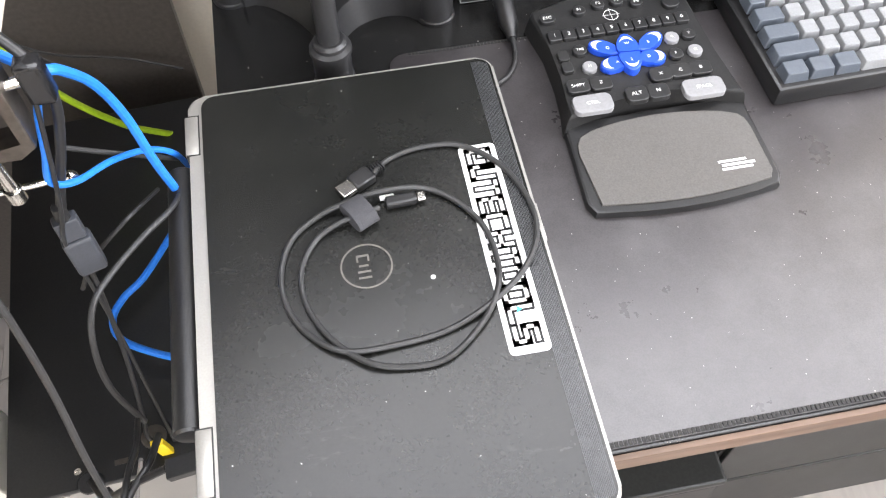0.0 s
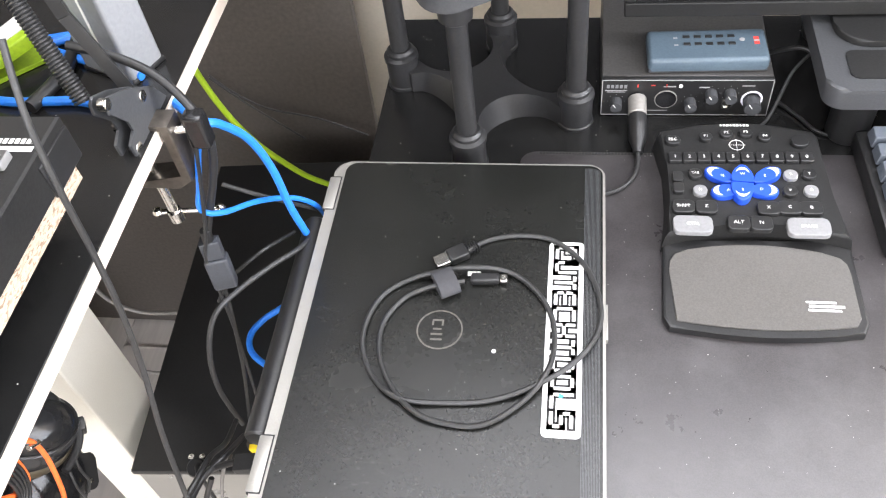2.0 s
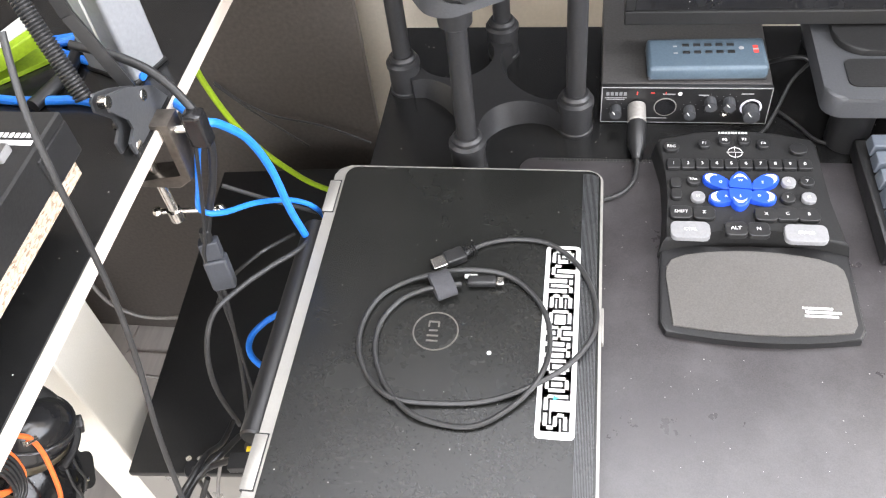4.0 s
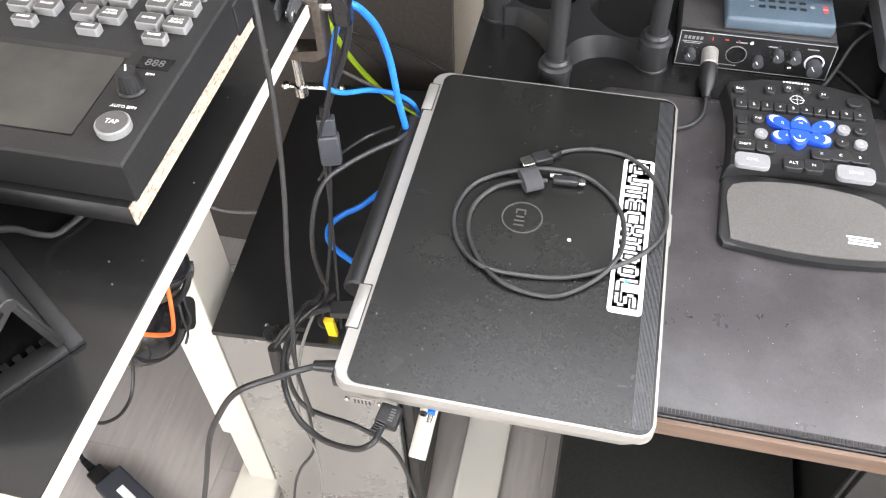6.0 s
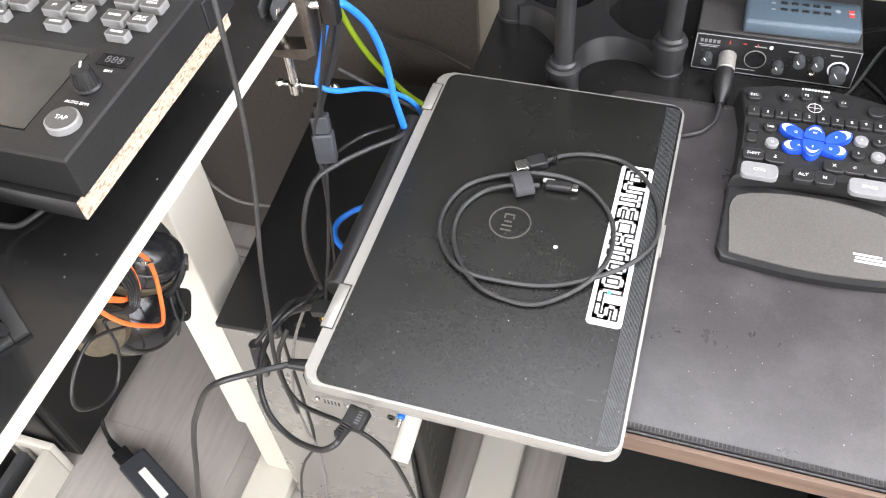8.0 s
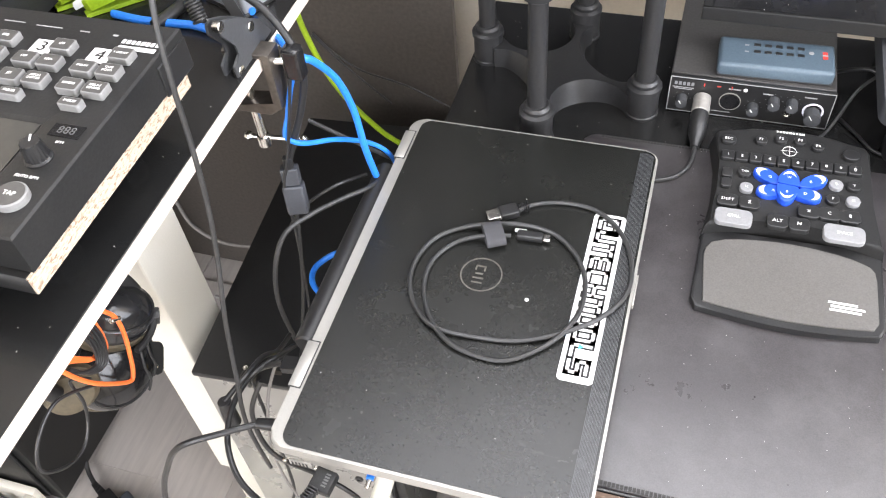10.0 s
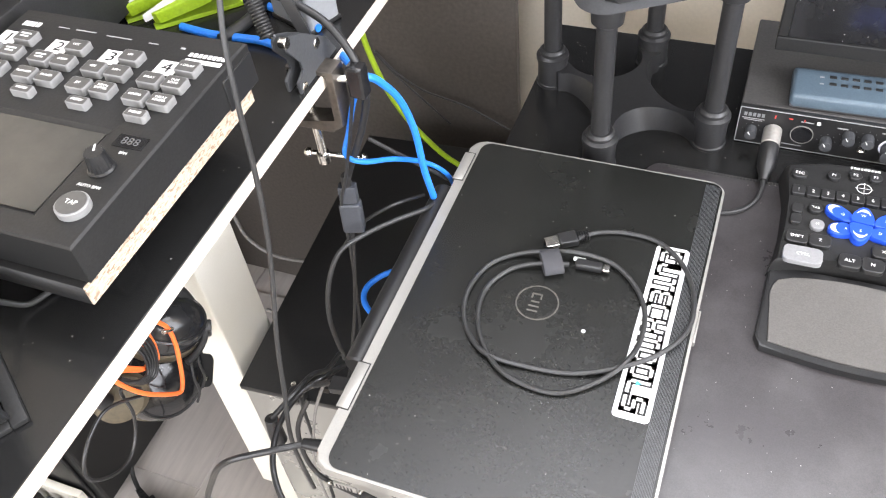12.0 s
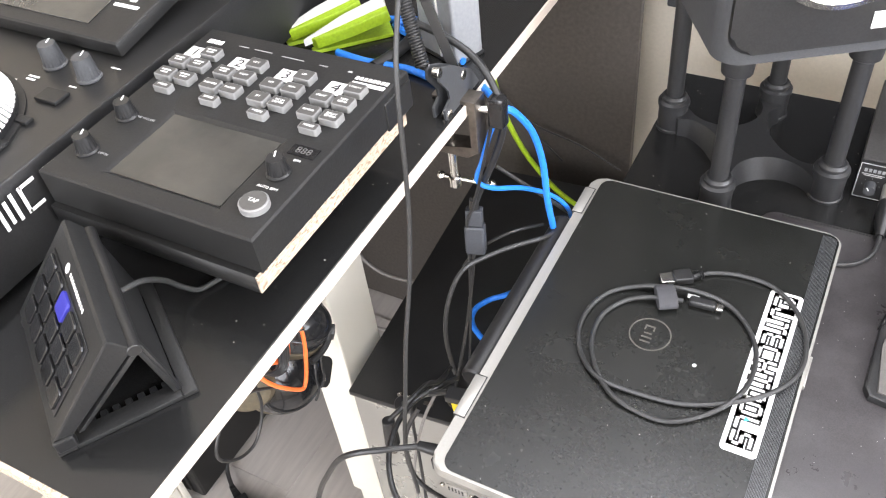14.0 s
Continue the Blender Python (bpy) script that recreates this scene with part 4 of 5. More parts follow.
def unit_shell(x0, x1, y0, y1, z0, z1, hole, depth, cut):
    """A shallow case with chamfered upper edges and a sloping pocket for the screen."""
    bm = bmesh.new()

    def ring(a0, a1, b0, b1, z):
        return [bm.verts.new((a0, b0, z)), bm.verts.new((a1, b0, z)), bm.verts.new((a1, b1, z)), bm.verts.new((a0, b1, z))]

    h0, h1, g0, g1 = hole
    rings = [ring(x0 + 0.004, x1 - 0.004, y0 + 0.002, y1, z0), ring(x0, x1, y0, y1, z0 + 0.0025), ring(x0, x1, y0, y1, z1 - cut),
             ring(x0 + cut, x1 - cut, y0 + cut, y1 - cut, z1), ring(h0 - 0.0035, h1 + 0.0035, g0 - 0.0030, g1 + 0.0030, z1), ring(h0, h1, g0, g1, z1 - depth)]
    for a, b in zip(rings, rings[1:]):
        for i in range(4):
            bm.faces.new((a[i], a[(i + 1) % 4], b[(i + 1) % 4], b[i]))
    bm.faces.new(rings[0][::-1])
    bm.faces.new(rings[-1])
    return bm


part("body", unit_shell(-0.4515, -0.2590, -0.1960, 0.0050, 0.9538, 0.986, (-0.4015, -0.3005, -0.1765, -0.1040), 0.0024, 0.0014), BLACK_SOFT, kp)
part("touch_screen", prism(rounded(-0.4010, -0.3010, -0.1760, -0.1045, 0.0012, 2), 0.9837, 0.9842), SCREEN, kp, "dim grey touch screen")
part("rear_cheek", box(-0.2598, -0.2575, -0.0330, 0.0045, 0.9540, 0.9790, 0.0008), BLACK, kp)
KT = 0.9861
words = (("", "", "", "", ""), ("DIST", "", "COMP", "FLANGER", "PHASER"), ("LPF", "HPF", "HPF+", "JET", "PITCH\nSHIFTER"), ("1 DELAY", "DELAY", "TAPE\nECHO", "REVERB", "DELAY\nREVERB"))
for i in range(4):
    ox, oy = -0.4395 + i * 0.0470, -0.0320 - 0.0013 * i
    part("number_plate", box(ox - 0.0082, ox + 0.0082, oy - 0.0075, oy + 0.0075, KT, KT + 0.0006), WHITE_INK, kp)
    lettering("numeral", str(i + 1), 0.014, pose(ox, oy, KT + 0.0008), BLACK, kp, 1.15)
    for (dx, dy, w, d), word in zip(((0.0185, 0.000, 0.0160, 0.0122), (-0.0005, -0.0175, 0.0160, 0.0122), (0.0190, -0.0175, 0.0160, 0.0122), (0.0005, -0.0360, 0.0160, 0.0122), (0.0200, -0.0360, 0.0160, 0.0122), (0.0115, -0.0520, 0.0158, 0.0080)), words[i] + ("FREEZE",)):
        key = part("key", prism(rounded(ox + dx - w / 2, ox + dx + w / 2, oy + dy - d / 2, oy + dy + d / 2, 0.0015, 3), KT, KT + 0.0055, 0.0004), PAD_RIM, kp, "frosted key")
        part("key_top", prism(rounded(ox + dx - w / 2 + 0.0009, ox + dx + w / 2 - 0.0009, oy + dy - d / 2 + 0.0009, oy + dy + d / 2 - 0.0009, 0.0012, 3), KT + 0.0055, KT + 0.0058), PAD_KEY, key)
        if word:
            lettering("legend", word, 0.0029, pose(ox + dx, oy + dy, KT + 0.0060), WHITE_INK, key)
        else:
            part("legend_bar", bars([(ox + dx, oy + dy + 0.0015, 0.009, 0.0014), (ox + dx, oy + dy - 0.0015, 0.007, 0.0014)], KT + 0.0059), WHITE_INK, key)
part("brand_bar", bars([(-0.4395, -0.0125, 0.0035, 0.0055), (-0.4365, -0.0125, 0.0035, 0.0055), (-0.432, -0.0125, 0.0035, 0.0055), (-0.4275, -0.0125, 0.0035, 0.0055)], KT), WHITE_INK, kp)
part("title_bars", bars([(-0.2905 + 0.0038 * i, -0.0175, 0.0028, 0.0042) for i in range(8)] + [(-0.2770, -0.0240, 0.029, 0.0042)], KT), WHITE_INK, kp)
part("rear_legends", bars([(-0.405, -0.011, 0.010, 0.001), (-0.385, -0.011, 0.018, 0.001), (-0.355, -0.012, 0.022, 0.001), (-0.325, -0.0125, 0.008, 0.0012), (-0.30, -0.0125, 0.004, 0.002)], KT), GREY_INK, kp)


def fluted_knob(x, y, z, r, h, parent, material=BLACK):
    shape = [((r + (0.0006 if i % 2 else 0)) * math.cos(2 * math.pi * i / 40), (r + (0.0006 if i % 2 else 0)) * math.sin(2 * math.pi * i / 40)) for i in range(40)]
    top_shape = [(a * 0.78, b * 0.78) for a, b in shape]
    k = part("knob", moved(prism(shape, 0, h, 0.0008, top_shape), pose(x, y, z)), material, parent)
    part("skirt", lathe([(r * 1.18, 0), (r * 1.18, 0.001), (r, 0.0022)], 28, pose(x, y, z)), material, k)
    part("pointer", moved(box(-0.0005, 0.0005, r * 0.1, r * 0.86, h * 0.98, h + 0.0004), pose(x, y, z, 0, 0, 25)), WHITE_INK, k)
    return k


for x, y in ((-0.2815, -0.1345), (-0.4330, -0.1215), (-0.4320, -0.1650)):
    fluted_knob(x, y, KT, 0.0075, 0.014, kp)
part("display", box(-0.2890, -0.2670, -0.1145, -0.1035, KT, KT + 0.0006), BLACK_GLOSS, kp, "dark three-digit display")
lettering("digits", "888", 0.009, pose(-0.278, -0.1090, KT + 0.0007), DIM_INK, kp)
lettering("legend", "BPM", 0.0032, pose(-0.2770, -0.1190, KT + 0.0002), WHITE_INK, kp)
lettering("legend", "AUTO BPM", 0.0034, pose(-0.2800, -0.1500, KT + 0.0002), WHITE_INK, kp)
lettering("legend", "FX DEPTH", 0.0030, pose(-0.4200, -0.1640, KT + 0.0002), GREY_INK, kp)
lettering("legend", "INPUT VOLUME", 0.0030, pose(-0.4185, -0.1190, KT + 0.0002), GREY_INK, kp)
part("indicator", rod((-0.2805, -0.1565, KT), (-0.2805, -0.1565, KT + 0.0006), 0.0013), WHITE_INK, kp)
tap = part("tap_button", lathe([(0.0105, 0), (0.0105, 0.0045), (0.0098, 0.0052)], 34, pose(-0.2765, -0.1685, KT)), PAD_RIM, kp, "round frosted button")
part("cap", lathe([(0.0092, 0.0052), (0.0092, 0.0056)], 34, pose(-0.2765, -0.1685, KT)), PAD_KEY, tap)
lettering("legend", "TAP", 0.0048, pose(-0.2765, -0.1685, KT + 0.0058), WHITE_INK, tap)

# media player deck
deck = thing("media_player", "black disc-jockey media player with a platter and screen", "media player")
side = [(-0.86, -0.36), (-0.4465, -0.36), (-0.4465, 0.20), (-0.86, 0.20)]
part("body", prism(side, 0.925, 0.995, 0.002, [(-0.855, -0.355), (-0.4520, -0.355), (-0.4520, 0.195), (-0.855, 0.195)]), BLACK, deck)
part("side_lettering", moved(bars([(-0.335, 0.9620, 0.003, 0.024), (-0.322, 0.9620, 0.003, 0.024), (-0.3285, 0.962, 0.003, 0.020), (-0.307, 0.9725, 0.014, 0.003), (-0.307, 0.9515, 0.014, 0.003), (-0.314, 0.962, 0.003, 0.024), (-0.285, 0.9725, 0.014, 0.003), (-0.285, 0.9515, 0.014, 0.003), (-0.292, 0.962, 0.003, 0.024)], 0), pose(-0.4462, 0.092, 0.0145, 90, 0, 90)), WHITE_INK, deck)
for fx in (-0.5, -0.83):
    for fy in (-0.33, 0.17):
        part("rubber_foot", lathe([(0.014, 0), (0.014, 0.0115)], 18, pose(fx, fy, 0.9141)), BLACK_SOFT, deck)
part("screen_housing", moved(box(-0.36, 0.0, 0.0, 0.16, 0.0, 0.014, 0.003), pose(-0.480, -0.072, 0.996, 8, 0, 0)), BLACK_SOFT, deck)
part("screen", moved(box(-0.33, -0.045, 0.016, 0.15, 0.0141, 0.0150), pose(-0.480, -0.072, 0.996, 8, 0, 0)), SCREEN, deck, "dim beige screen")
tagged(part("print_bars", moved(bars([(-0.026, 0.045, 0.028, 0.004), (-0.024, 0.056, 0.007, 0.009), (-0.018, 0.105, 0.020, 0.003), (-0.018, 0.099, 0.024, 0.002), (-0.018, 0.093, 0.016, 0.002)], 0.0142), pose(-0.480, -0.072, 0.996, 8, 0, 0)), WHITE_INK, deck), kind="stuff")
part("platter_well", lathe([(0.100, 0), (0.100, 0.0015), (0.096, 0.0015)], 60, pose(-0.580, -0.222, 0.995)), BLACK_SOFT, deck)
part("platter", lathe([(0.094, 0), (0.094, 0.004), (0.086, 0.016), (0.084, 0.018), (0.0, 0.018)], 72, pose(-0.580, -0.222, 0.9965)), BLACK, deck)
teeth = bmesh.new()
for i in range(90):
    moved_m = pose(-0.580, -0.222, 0.9965) @ pose(0, 0, 0, 0, 0, i * 4) @ pose(0.0905, 0, 0.0105, 0, 56, 0)
    got = bmesh.ops.create_cube(teeth, size=1.0, matrix=moved_m @ Matrix.Diagonal((0.012, 0.0034, 0.0016, 1)))
tagged(part("strobe_dots", teeth, WHITE_INK, deck, "silver dots round the platter rim"), kind="stuff")
for x, y in ((-0.532, -0.098), (-0.488, -0.103)):
    fluted_knob(x, y, 0.9955, 0.009, 0.020, deck, SPEAKER_SKIN)
for x, y, w, d in ((-0.497, -0.135, 0.024, 0.016), (-0.512, -0.166, 0.013, 0.008), (-0.494, -0.167, 0.013, 0.008), (-0.512, -0.195, 0.014, 0.009), (-0.490, -0.198, 0.016, 0.012)):
    part("button", box(x - w / 2, x + w / 2, y - d / 2, y + d / 2, 0.9954, 0.9985, 0.0008), BLACK_SOFT, deck)
tagged(part("legends", bars([(-0.536, -0.118, 0.012, 0.0022), (-0.536, -0.122, 0.010, 0.0022), (-0.549, -0.128, 0.004, 0.004), (-0.512, -0.174, 0.008, 0.003), (-0.512, -0.203, 0.010, 0.003), (-0.476, -0.085, 0.010, 0.0015), (-0.492, -0.118, 0.008, 0.0016)], 0.9955), WHITE_INK, deck), kind="stuff")

# key controller on its folding stand
sd = thing("key_controller", "black button controller with one blue lit key on a folding stand", "controller", m=pose(-0.312, -0.350, 0.9143, 0, 0, -33.2))


def along_x(profile, x0, x1, bev=0.0):
    """A side profile of (y, z) pairs drawn out along x."""
    return moved(prism(profile, x0, x1, bev), Matrix(((0, 0, 1, 0), (1, 0, 0, 0), (0, 1, 0, 0), (0, 0, 0, 1))))


shell = along_x([(0.0, 0.0155), (0.0125, 0.0140), (0.066, 0.0600), (0.0645, 0.0640), (0.0585, 0.0730), (0.056, 0.0750), (0.0535, 0.0735)], -0.1255, 0.0, 0.0016)
part("body", shell, BLACK_SOFT, sd)
face_tilt = pose(0, 0.0, 0.0155, math.degrees(math.atan2(0.0580, 0.0535)), 0, 0)
part("key_bed", moved(box(-0.116, -0.012, 0.010, 0.064, 0.0001, 0.0009), face_tilt), BLACK, sd)
for r in range(3):
    for c in range(5):
        lit = (r, c) == (2, 2)
        x, y = -0.1145 + c * 0.0205, 0.0115 + r * 0.0178
        part("key", moved(prism(rounded(x, x + 0.0175, y, y + 0.0152, 0.003, 3), 0.0010, 0.0032, 0.0009), face_tilt), BLUE_GLOW if lit else BLACK_GLOSS, sd, "key lit blue" if lit else "")
part("brand_bar", moved(bars([(-0.0775 + 0.0036 * i, 0.0705, 0.0023, 0.0030) for i in range(11)], 0.0001, bm=lathe([(0.0036, 0.0001), (0.0036, 0.0003), (0.0025, 0.0003), (0.0025, 0.0001)], 20, pose(-0.0860, 0.0700, 0))), face_tilt), WHITE_INK, sd)
part("stand_rail", along_x([(0.0150, 0.0125), (0.0190, 0.0125), (0.0695, 0.0560), (0.0670, 0.0590)], -0.0080, -0.0006, 0.0006), BLACK, sd)
part("stand_rail", along_x([(0.0150, 0.0125), (0.0190, 0.0125), (0.0695, 0.0560), (0.0670, 0.0590)], -0.1240, -0.1160, 0.0006), BLACK, sd)
part("stand_pivot", moved(rod((0, 0, 0), (0, 0, 0.1250), 0.0046, n=18), pose(0.0005, 0.0668, 0.0590, 0, -90, 0)), BLACK, sd)
part("back_leg", along_x([(0.0655, 0.0565), (0.0690, 0.0580), (0.0785, 0.0045), (0.0750, 0.0045)], -0.1190, -0.0050, 0.0006), BLACK_SOFT, sd)
part("leg_edge", along_x([(0.0690, 0.0570), (0.0712, 0.0570), (0.0805, 0.0046), (0.0780, 0.0046)], -0.0098, -0.0052, 0.0006), BLACK, sd)
base_bm = bmesh.new()
for a in ((-0.1180, 0.0, -0.002, 0.010), (-0.1180, 0.0, 0.0790, 0.0890), (-0.1180, -0.106, 0.010, 0.0790), (-0.0135, 0.0, 0.010, 0.0790)):
    box(*a, 0.0, 0.0040, 0.0010, bm=base_bm)
part("base_frame", base_bm, BLACK_SOFT, sd)
for i in range(7):
    part("stop_tooth", box(-0.0185, -0.0136, 0.020 + i * 0.0082, 0.0245 + i * 0.0082, 0.0002, 0.0036, 0.0006), BLACK, sd)
for fx in (-0.0045, -0.1180):
    part("hinge_lug", box(fx - 0.002, fx + 0.006, -0.001, 0.012, 0.0041, 0.0150, 0.0015), BLACK, sd)
part("cord", sweep([(-0.0660, 0.0600, 0.0500), (-0.0700, 0.0690, 0.0450), (-0.0790, 0.0850, 0.0380), (-0.0860, 0.0980, 0.0240), (-0.0885, 0.1060, 0.0110), (-0.0860, 0.1160, 0.0035), (-0.0870, 0.1290, 0.0032), (-0.0920, 0.1500, 0.0032)], 0.0021), CABLE_GREY, sd)

# ---- computer tower under the laptop ----
tower = thing("computer_tower", "black-topped computer tower with a smooth grey front on the floor", "computer", m=pose(-0.385, -0.024, 0, 0, 0, 4))
part("case", box(0.0, 0.208, 0.006, 0.44, 0.018, 0.512, 0.002), BLACK, tower)
part("front_panel", box(0.002, 0.206, 0.0, 0.0058, 0.018, 0.510, 0.002), PC_FRONT, tower, "smooth grey front panel")
part("side_panel", box(0.2085, 0.2230, 0.012, 0.43, 0.022, 0.506, 0.002), FELT_BLACK, tower, "matte black vented side panel")
for i in range(9):
    for k in range(2):
        part("vent_slot", box(0.2228, 0.2236, 0.035 + k * 0.012, 0.043 + k * 0.012, 0.10 + i * 0.042, 0.128 + i * 0.042, 0.0), BLACK, tower)
part("top_panel", box(-0.002, 0.210, -0.002, 0.44, 0.5122, 0.521, 0.0015), BLACK, tower, "black top panel")
for jx in (0.060, 0.072):
    part("audio_socket", lathe([(0.0032, 0), (0.0032, 0.0012), (0.0019, 0.0012), (0.0019, 0.0003)], 18, pose(jx, 0.014, 0.521)), CHROME, tower)
part("port", box(0.092, 0.104, 0.0115, 0.0165, 0.521, 0.5216), GUNMETAL, tower)
part("power_button", lathe([(0.0115, 0), (0.0115, 0.0012), (0.0105, 0.0016)], 26, pose(0.128, 0.030, 0.521)), GUNMETAL, tower)
for fx in (0.02, 0.18):
    for fy in (0.03, 0.40):
        part("foot", lathe([(0.014, 0), (0.014, 0.0178)], 16, pose(fx, fy, 0)), BLACK_SOFT, tower)

# ---- microphone arm clamp ----
arm = thing("microphone_arm", "black spring microphone arm clamped to the standing desk edge", "microphone arm")
jb, ja = Vector((-0.2485, 0.0477, 0.9164)), Vector((-0.2475, 0.0766, 0.9385))
plate = [(0.043, 0.9670), (0.060, 0.9580), (0.075, 0.9475), (0.093, 0.9340), (0.104, 0.9160), (0.111, 0.9010), (0.108, 0.8930), (0.096, 0.8935), (0.076, 0.9060), (0.060, 0.9080), (0.050, 0.9090), (0.041, 0.9140), (0.040, 0.9250), (0.051, 0.9300), (0.050, 0.9390), (0.036, 0.9570), (0.037, 0.9650)]
plate = [(y - 0.051, z - 0.9165) for y, z in plate][::-1]
for off in (0.0, 0.011):
    part("bracket_plate", moved(prism(plate, 0, 0.0022, 0.0006), pose(-0.2475 - off, 0.051, 0.9165) @ pose(0, 0, 0, 90, 0, 90)), SPEAKER_SKIN, arm)
for p in (jb, ja, Vector((-0.2485, 0.0385, 0.9640))):
    part("rivet", rod(p + Vector((0.0035, 0, 0)), p + Vector((-0.003, 0, 0)), 0.0046, n=18), CHROME, arm, "steel rivet")
part("rod", rod((-0.260, 0.088, 0.934), (-0.2850, 0.0930, 0.9950), 0.0062, 0.0062, 4), BLACK, arm, "square black arm tube")
part("rod", rod((-0.2850, 0.0930, 0.9950), (-0.36, 0.115, 1.40), 0.0062, 0.0062, 4), BLACK, arm)
sa, sb2 = Vector((-0.258, 0.034, 0.970)), Vector((-0.2800, 0.0530, 1.0170))
spring = []
turns = 34
axis = (sb2 - sa)
e1 = axis.orthogonal().normalized()
e2 = axis.normalized().cross(e1)
for i in range(turns * 10 + 1):
    a = 2 * math.pi * i / 10
    spring.append(sa + axis * (1.5 * i / (turns * 10)) + 0.0052 * (math.cos(a) * e1 + math.sin(a) * e2))
part("spring", sweep(spring, 0.0011, 5, straight=True), CABLE, arm, "coiled black tension spring")
part("inner_rod", rod(sa, sa + axis * 1.55, 0.0036, n=10), BLACK, arm)
part("spindle", rod((-0.258, 0.078, 0.905), (-0.258, 0.078, 0.926), 0.0085, n=20), BLACK, arm)
jaw = [(-0.274, 0.9145), (-0.2370, 0.9145), (-0.2370, 0.8660), (-0.280, 0.8600), (-0.280, 0.8530), (-0.243, 0.8530), (-0.2310, 0.8620), (-0.2310, 0.9180), (-0.274, 0.9180)]
part("clamp_body", moved(prism(jaw, 0, 0.019, 0.0012), pose(0, 0.0855, 0, 90, 0, 0)), GUNMETAL, arm, "brown metal clamp")
part("clamp_screw", rod((-0.265, 0.076, 0.812), (-0.265, 0.076, 0.890), 0.0042, n=16), CHROME, arm, "steel clamp screw")
part("screw_pad", lathe([(0.009, 0), (0.009, 0.004), (0.005, 0.0065)], 20, pose(-0.265, 0.076, 0.8935)), CHROME, arm)
part("screw_head", rod((-0.265, 0.076, 0.806), (-0.265, 0.076, 0.818), 0.0062, n=18), CHROME, arm)
part("t_bar", rod((-0.278, 0.074, 0.8165), (-0.231, 0.0865, 0.8085), 0.0024, n=14), CHROME, arm, "steel tightening bar")
for p in ((-0.2785, 0.0738, 0.8168), (-0.2305, 0.0868, 0.8084)):
    part("bar_knob", lathe([(0.0, -0.0045), (0.0032, -0.0032), (0.0045, 0), (0.0032, 0.0032), (0.0, 0.0045)], 16, pose(*p)), CHROME, arm)
part("cable_clip", box(-0.223, -0.207, 0.072, 0.086, 0.890, 0.921, 0.003), BLACK_GLOSS, arm, "glossy black cable clip")
part("clip_screw", rod((-0.234, 0.076, 0.906), (-0.222, 0.079, 0.906), 0.0036, n=14), CHROME, arm)

mast = thing("light_mast", "silver grey metal profile standing on the standing desk", "stand")
part("profile", moved(prism(rounded(-0.026, 0.026, -0.017, 0.017, 0.003, 3), 0.004, 0.62, 0.001), pose(-0.292, 0.142, 0.914, 0, 0, -22)), MAST_GREY, mast)
# white strip paints the bright edge highlight onto the profile
part("seam", moved(box(0.004, 0.0065, -0.0176, -0.0171, 0.004, 0.62), pose(-0.292, 0.142, 0.914, 0, 0, -22)), WHITE_INK, mast, "edge highlight painted as a white line")
part("base", moved(box(-0.027, 0.027, -0.018, 0.018, 0.0002, 0.0042, 0.001), pose(-0.292, 0.142, 0.914, 0, 0, -22)), BLACK, mast)

# bright sleeves lying behind the effects unit
for x, y, turn in ((-0.4560, 0.0930, -37.0), (-0.4230, 0.0900, -40.0)):
    s = thing("cable_sleeve", "pointed white and lime green flat sleeve on the standing desk", "sleeve", "sleeves behind the effects unit", m=pose(x, y, 0.9143, 0, 0, turn))
    lift = pose(0, 0, 0.004, 11, 0, 0)
    part("white_half", moved(prism([(-0.0025, 0.0), (0.0012, -0.001), (0.0055, 0.040), (0.0080, 0.085), (-0.0130, 0.090), (-0.0105, 0.045)], 0.006, 0.0125, 0.002), lift), FILE_WHITE, s, "white upper face")
    part("lime_half", moved(prism([(0.0010, 0.006), (0.0060, 0.010), (0.0140, 0.045), (0.0185, 0.084), (0.0072, 0.086), (0.0050, 0.040)], 0.0005, 0.0118, 0.002), lift), LIME, s, "lime green side")
    part("underside", prism([(-0.004, 0.004), (0.004, 0.004), (0.014, 0.084), (-0.010, 0.088)], 0.0002, 0.004, 0.0008), LIME, s)
tray = thing("cable_bundle", "thick black cable lying along the standing desk", "cable")
part("cord", sweep([(-0.345, 0.085, 0.9198), (-0.335, 0.13, 0.9198), (-0.345, 0.19, 0.9198), (-0.36, 0.26, 0.9198)], 0.0055, 12), CABLE, tray)

# ---- cables ----
def cable(name, label, points, r, material, group="", steps=8):
    return solo(name, sweep(points, r, 10, steps), material, label, "cable", group)


cable("hanging_cable", "long black cable hanging in front of the standing desk edge", [(-0.2220, -0.0410, 1.0770), (-0.2200, -0.0520, 1.0580), (-0.2180, -0.0620, 1.0350), (-0.2150, -0.0710, 1.0010), (-0.2130, -0.0780, 0.9570), (-0.2120, -0.0860, 0.9120), (-0.2120, -0.0990, 0.8620), (-0.2130, -0.1170, 0.8080), (-0.2150, -0.1300, 0.7470), (-0.2180, -0.1410, 0.6810), (-0.2150, -0.1420, 0.5990)], 0.0020, CABLE_GREY)
ext = thing("extension_cable", "black extension lead with a moulded coupler hanging from the clamp", "cable")
part("cord", sweep([(-0.30, 0.10, 0.965), (-0.262, 0.097, 0.955), (-0.235, 0.092, 0.940), (-0.2135, 0.083, 0.912), (-0.2120, 0.081, 0.885), (-0.222, 0.080, 0.850), (-0.236, 0.074, 0.812), (-0.2425, 0.070, 0.792)], 0.0034, 12), CABLE, ext)
part("strain_relief", rod((-0.2425, 0.070, 0.800), (-0.243, 0.069, 0.787), 0.0046, 0.0052), BLACK, ext)
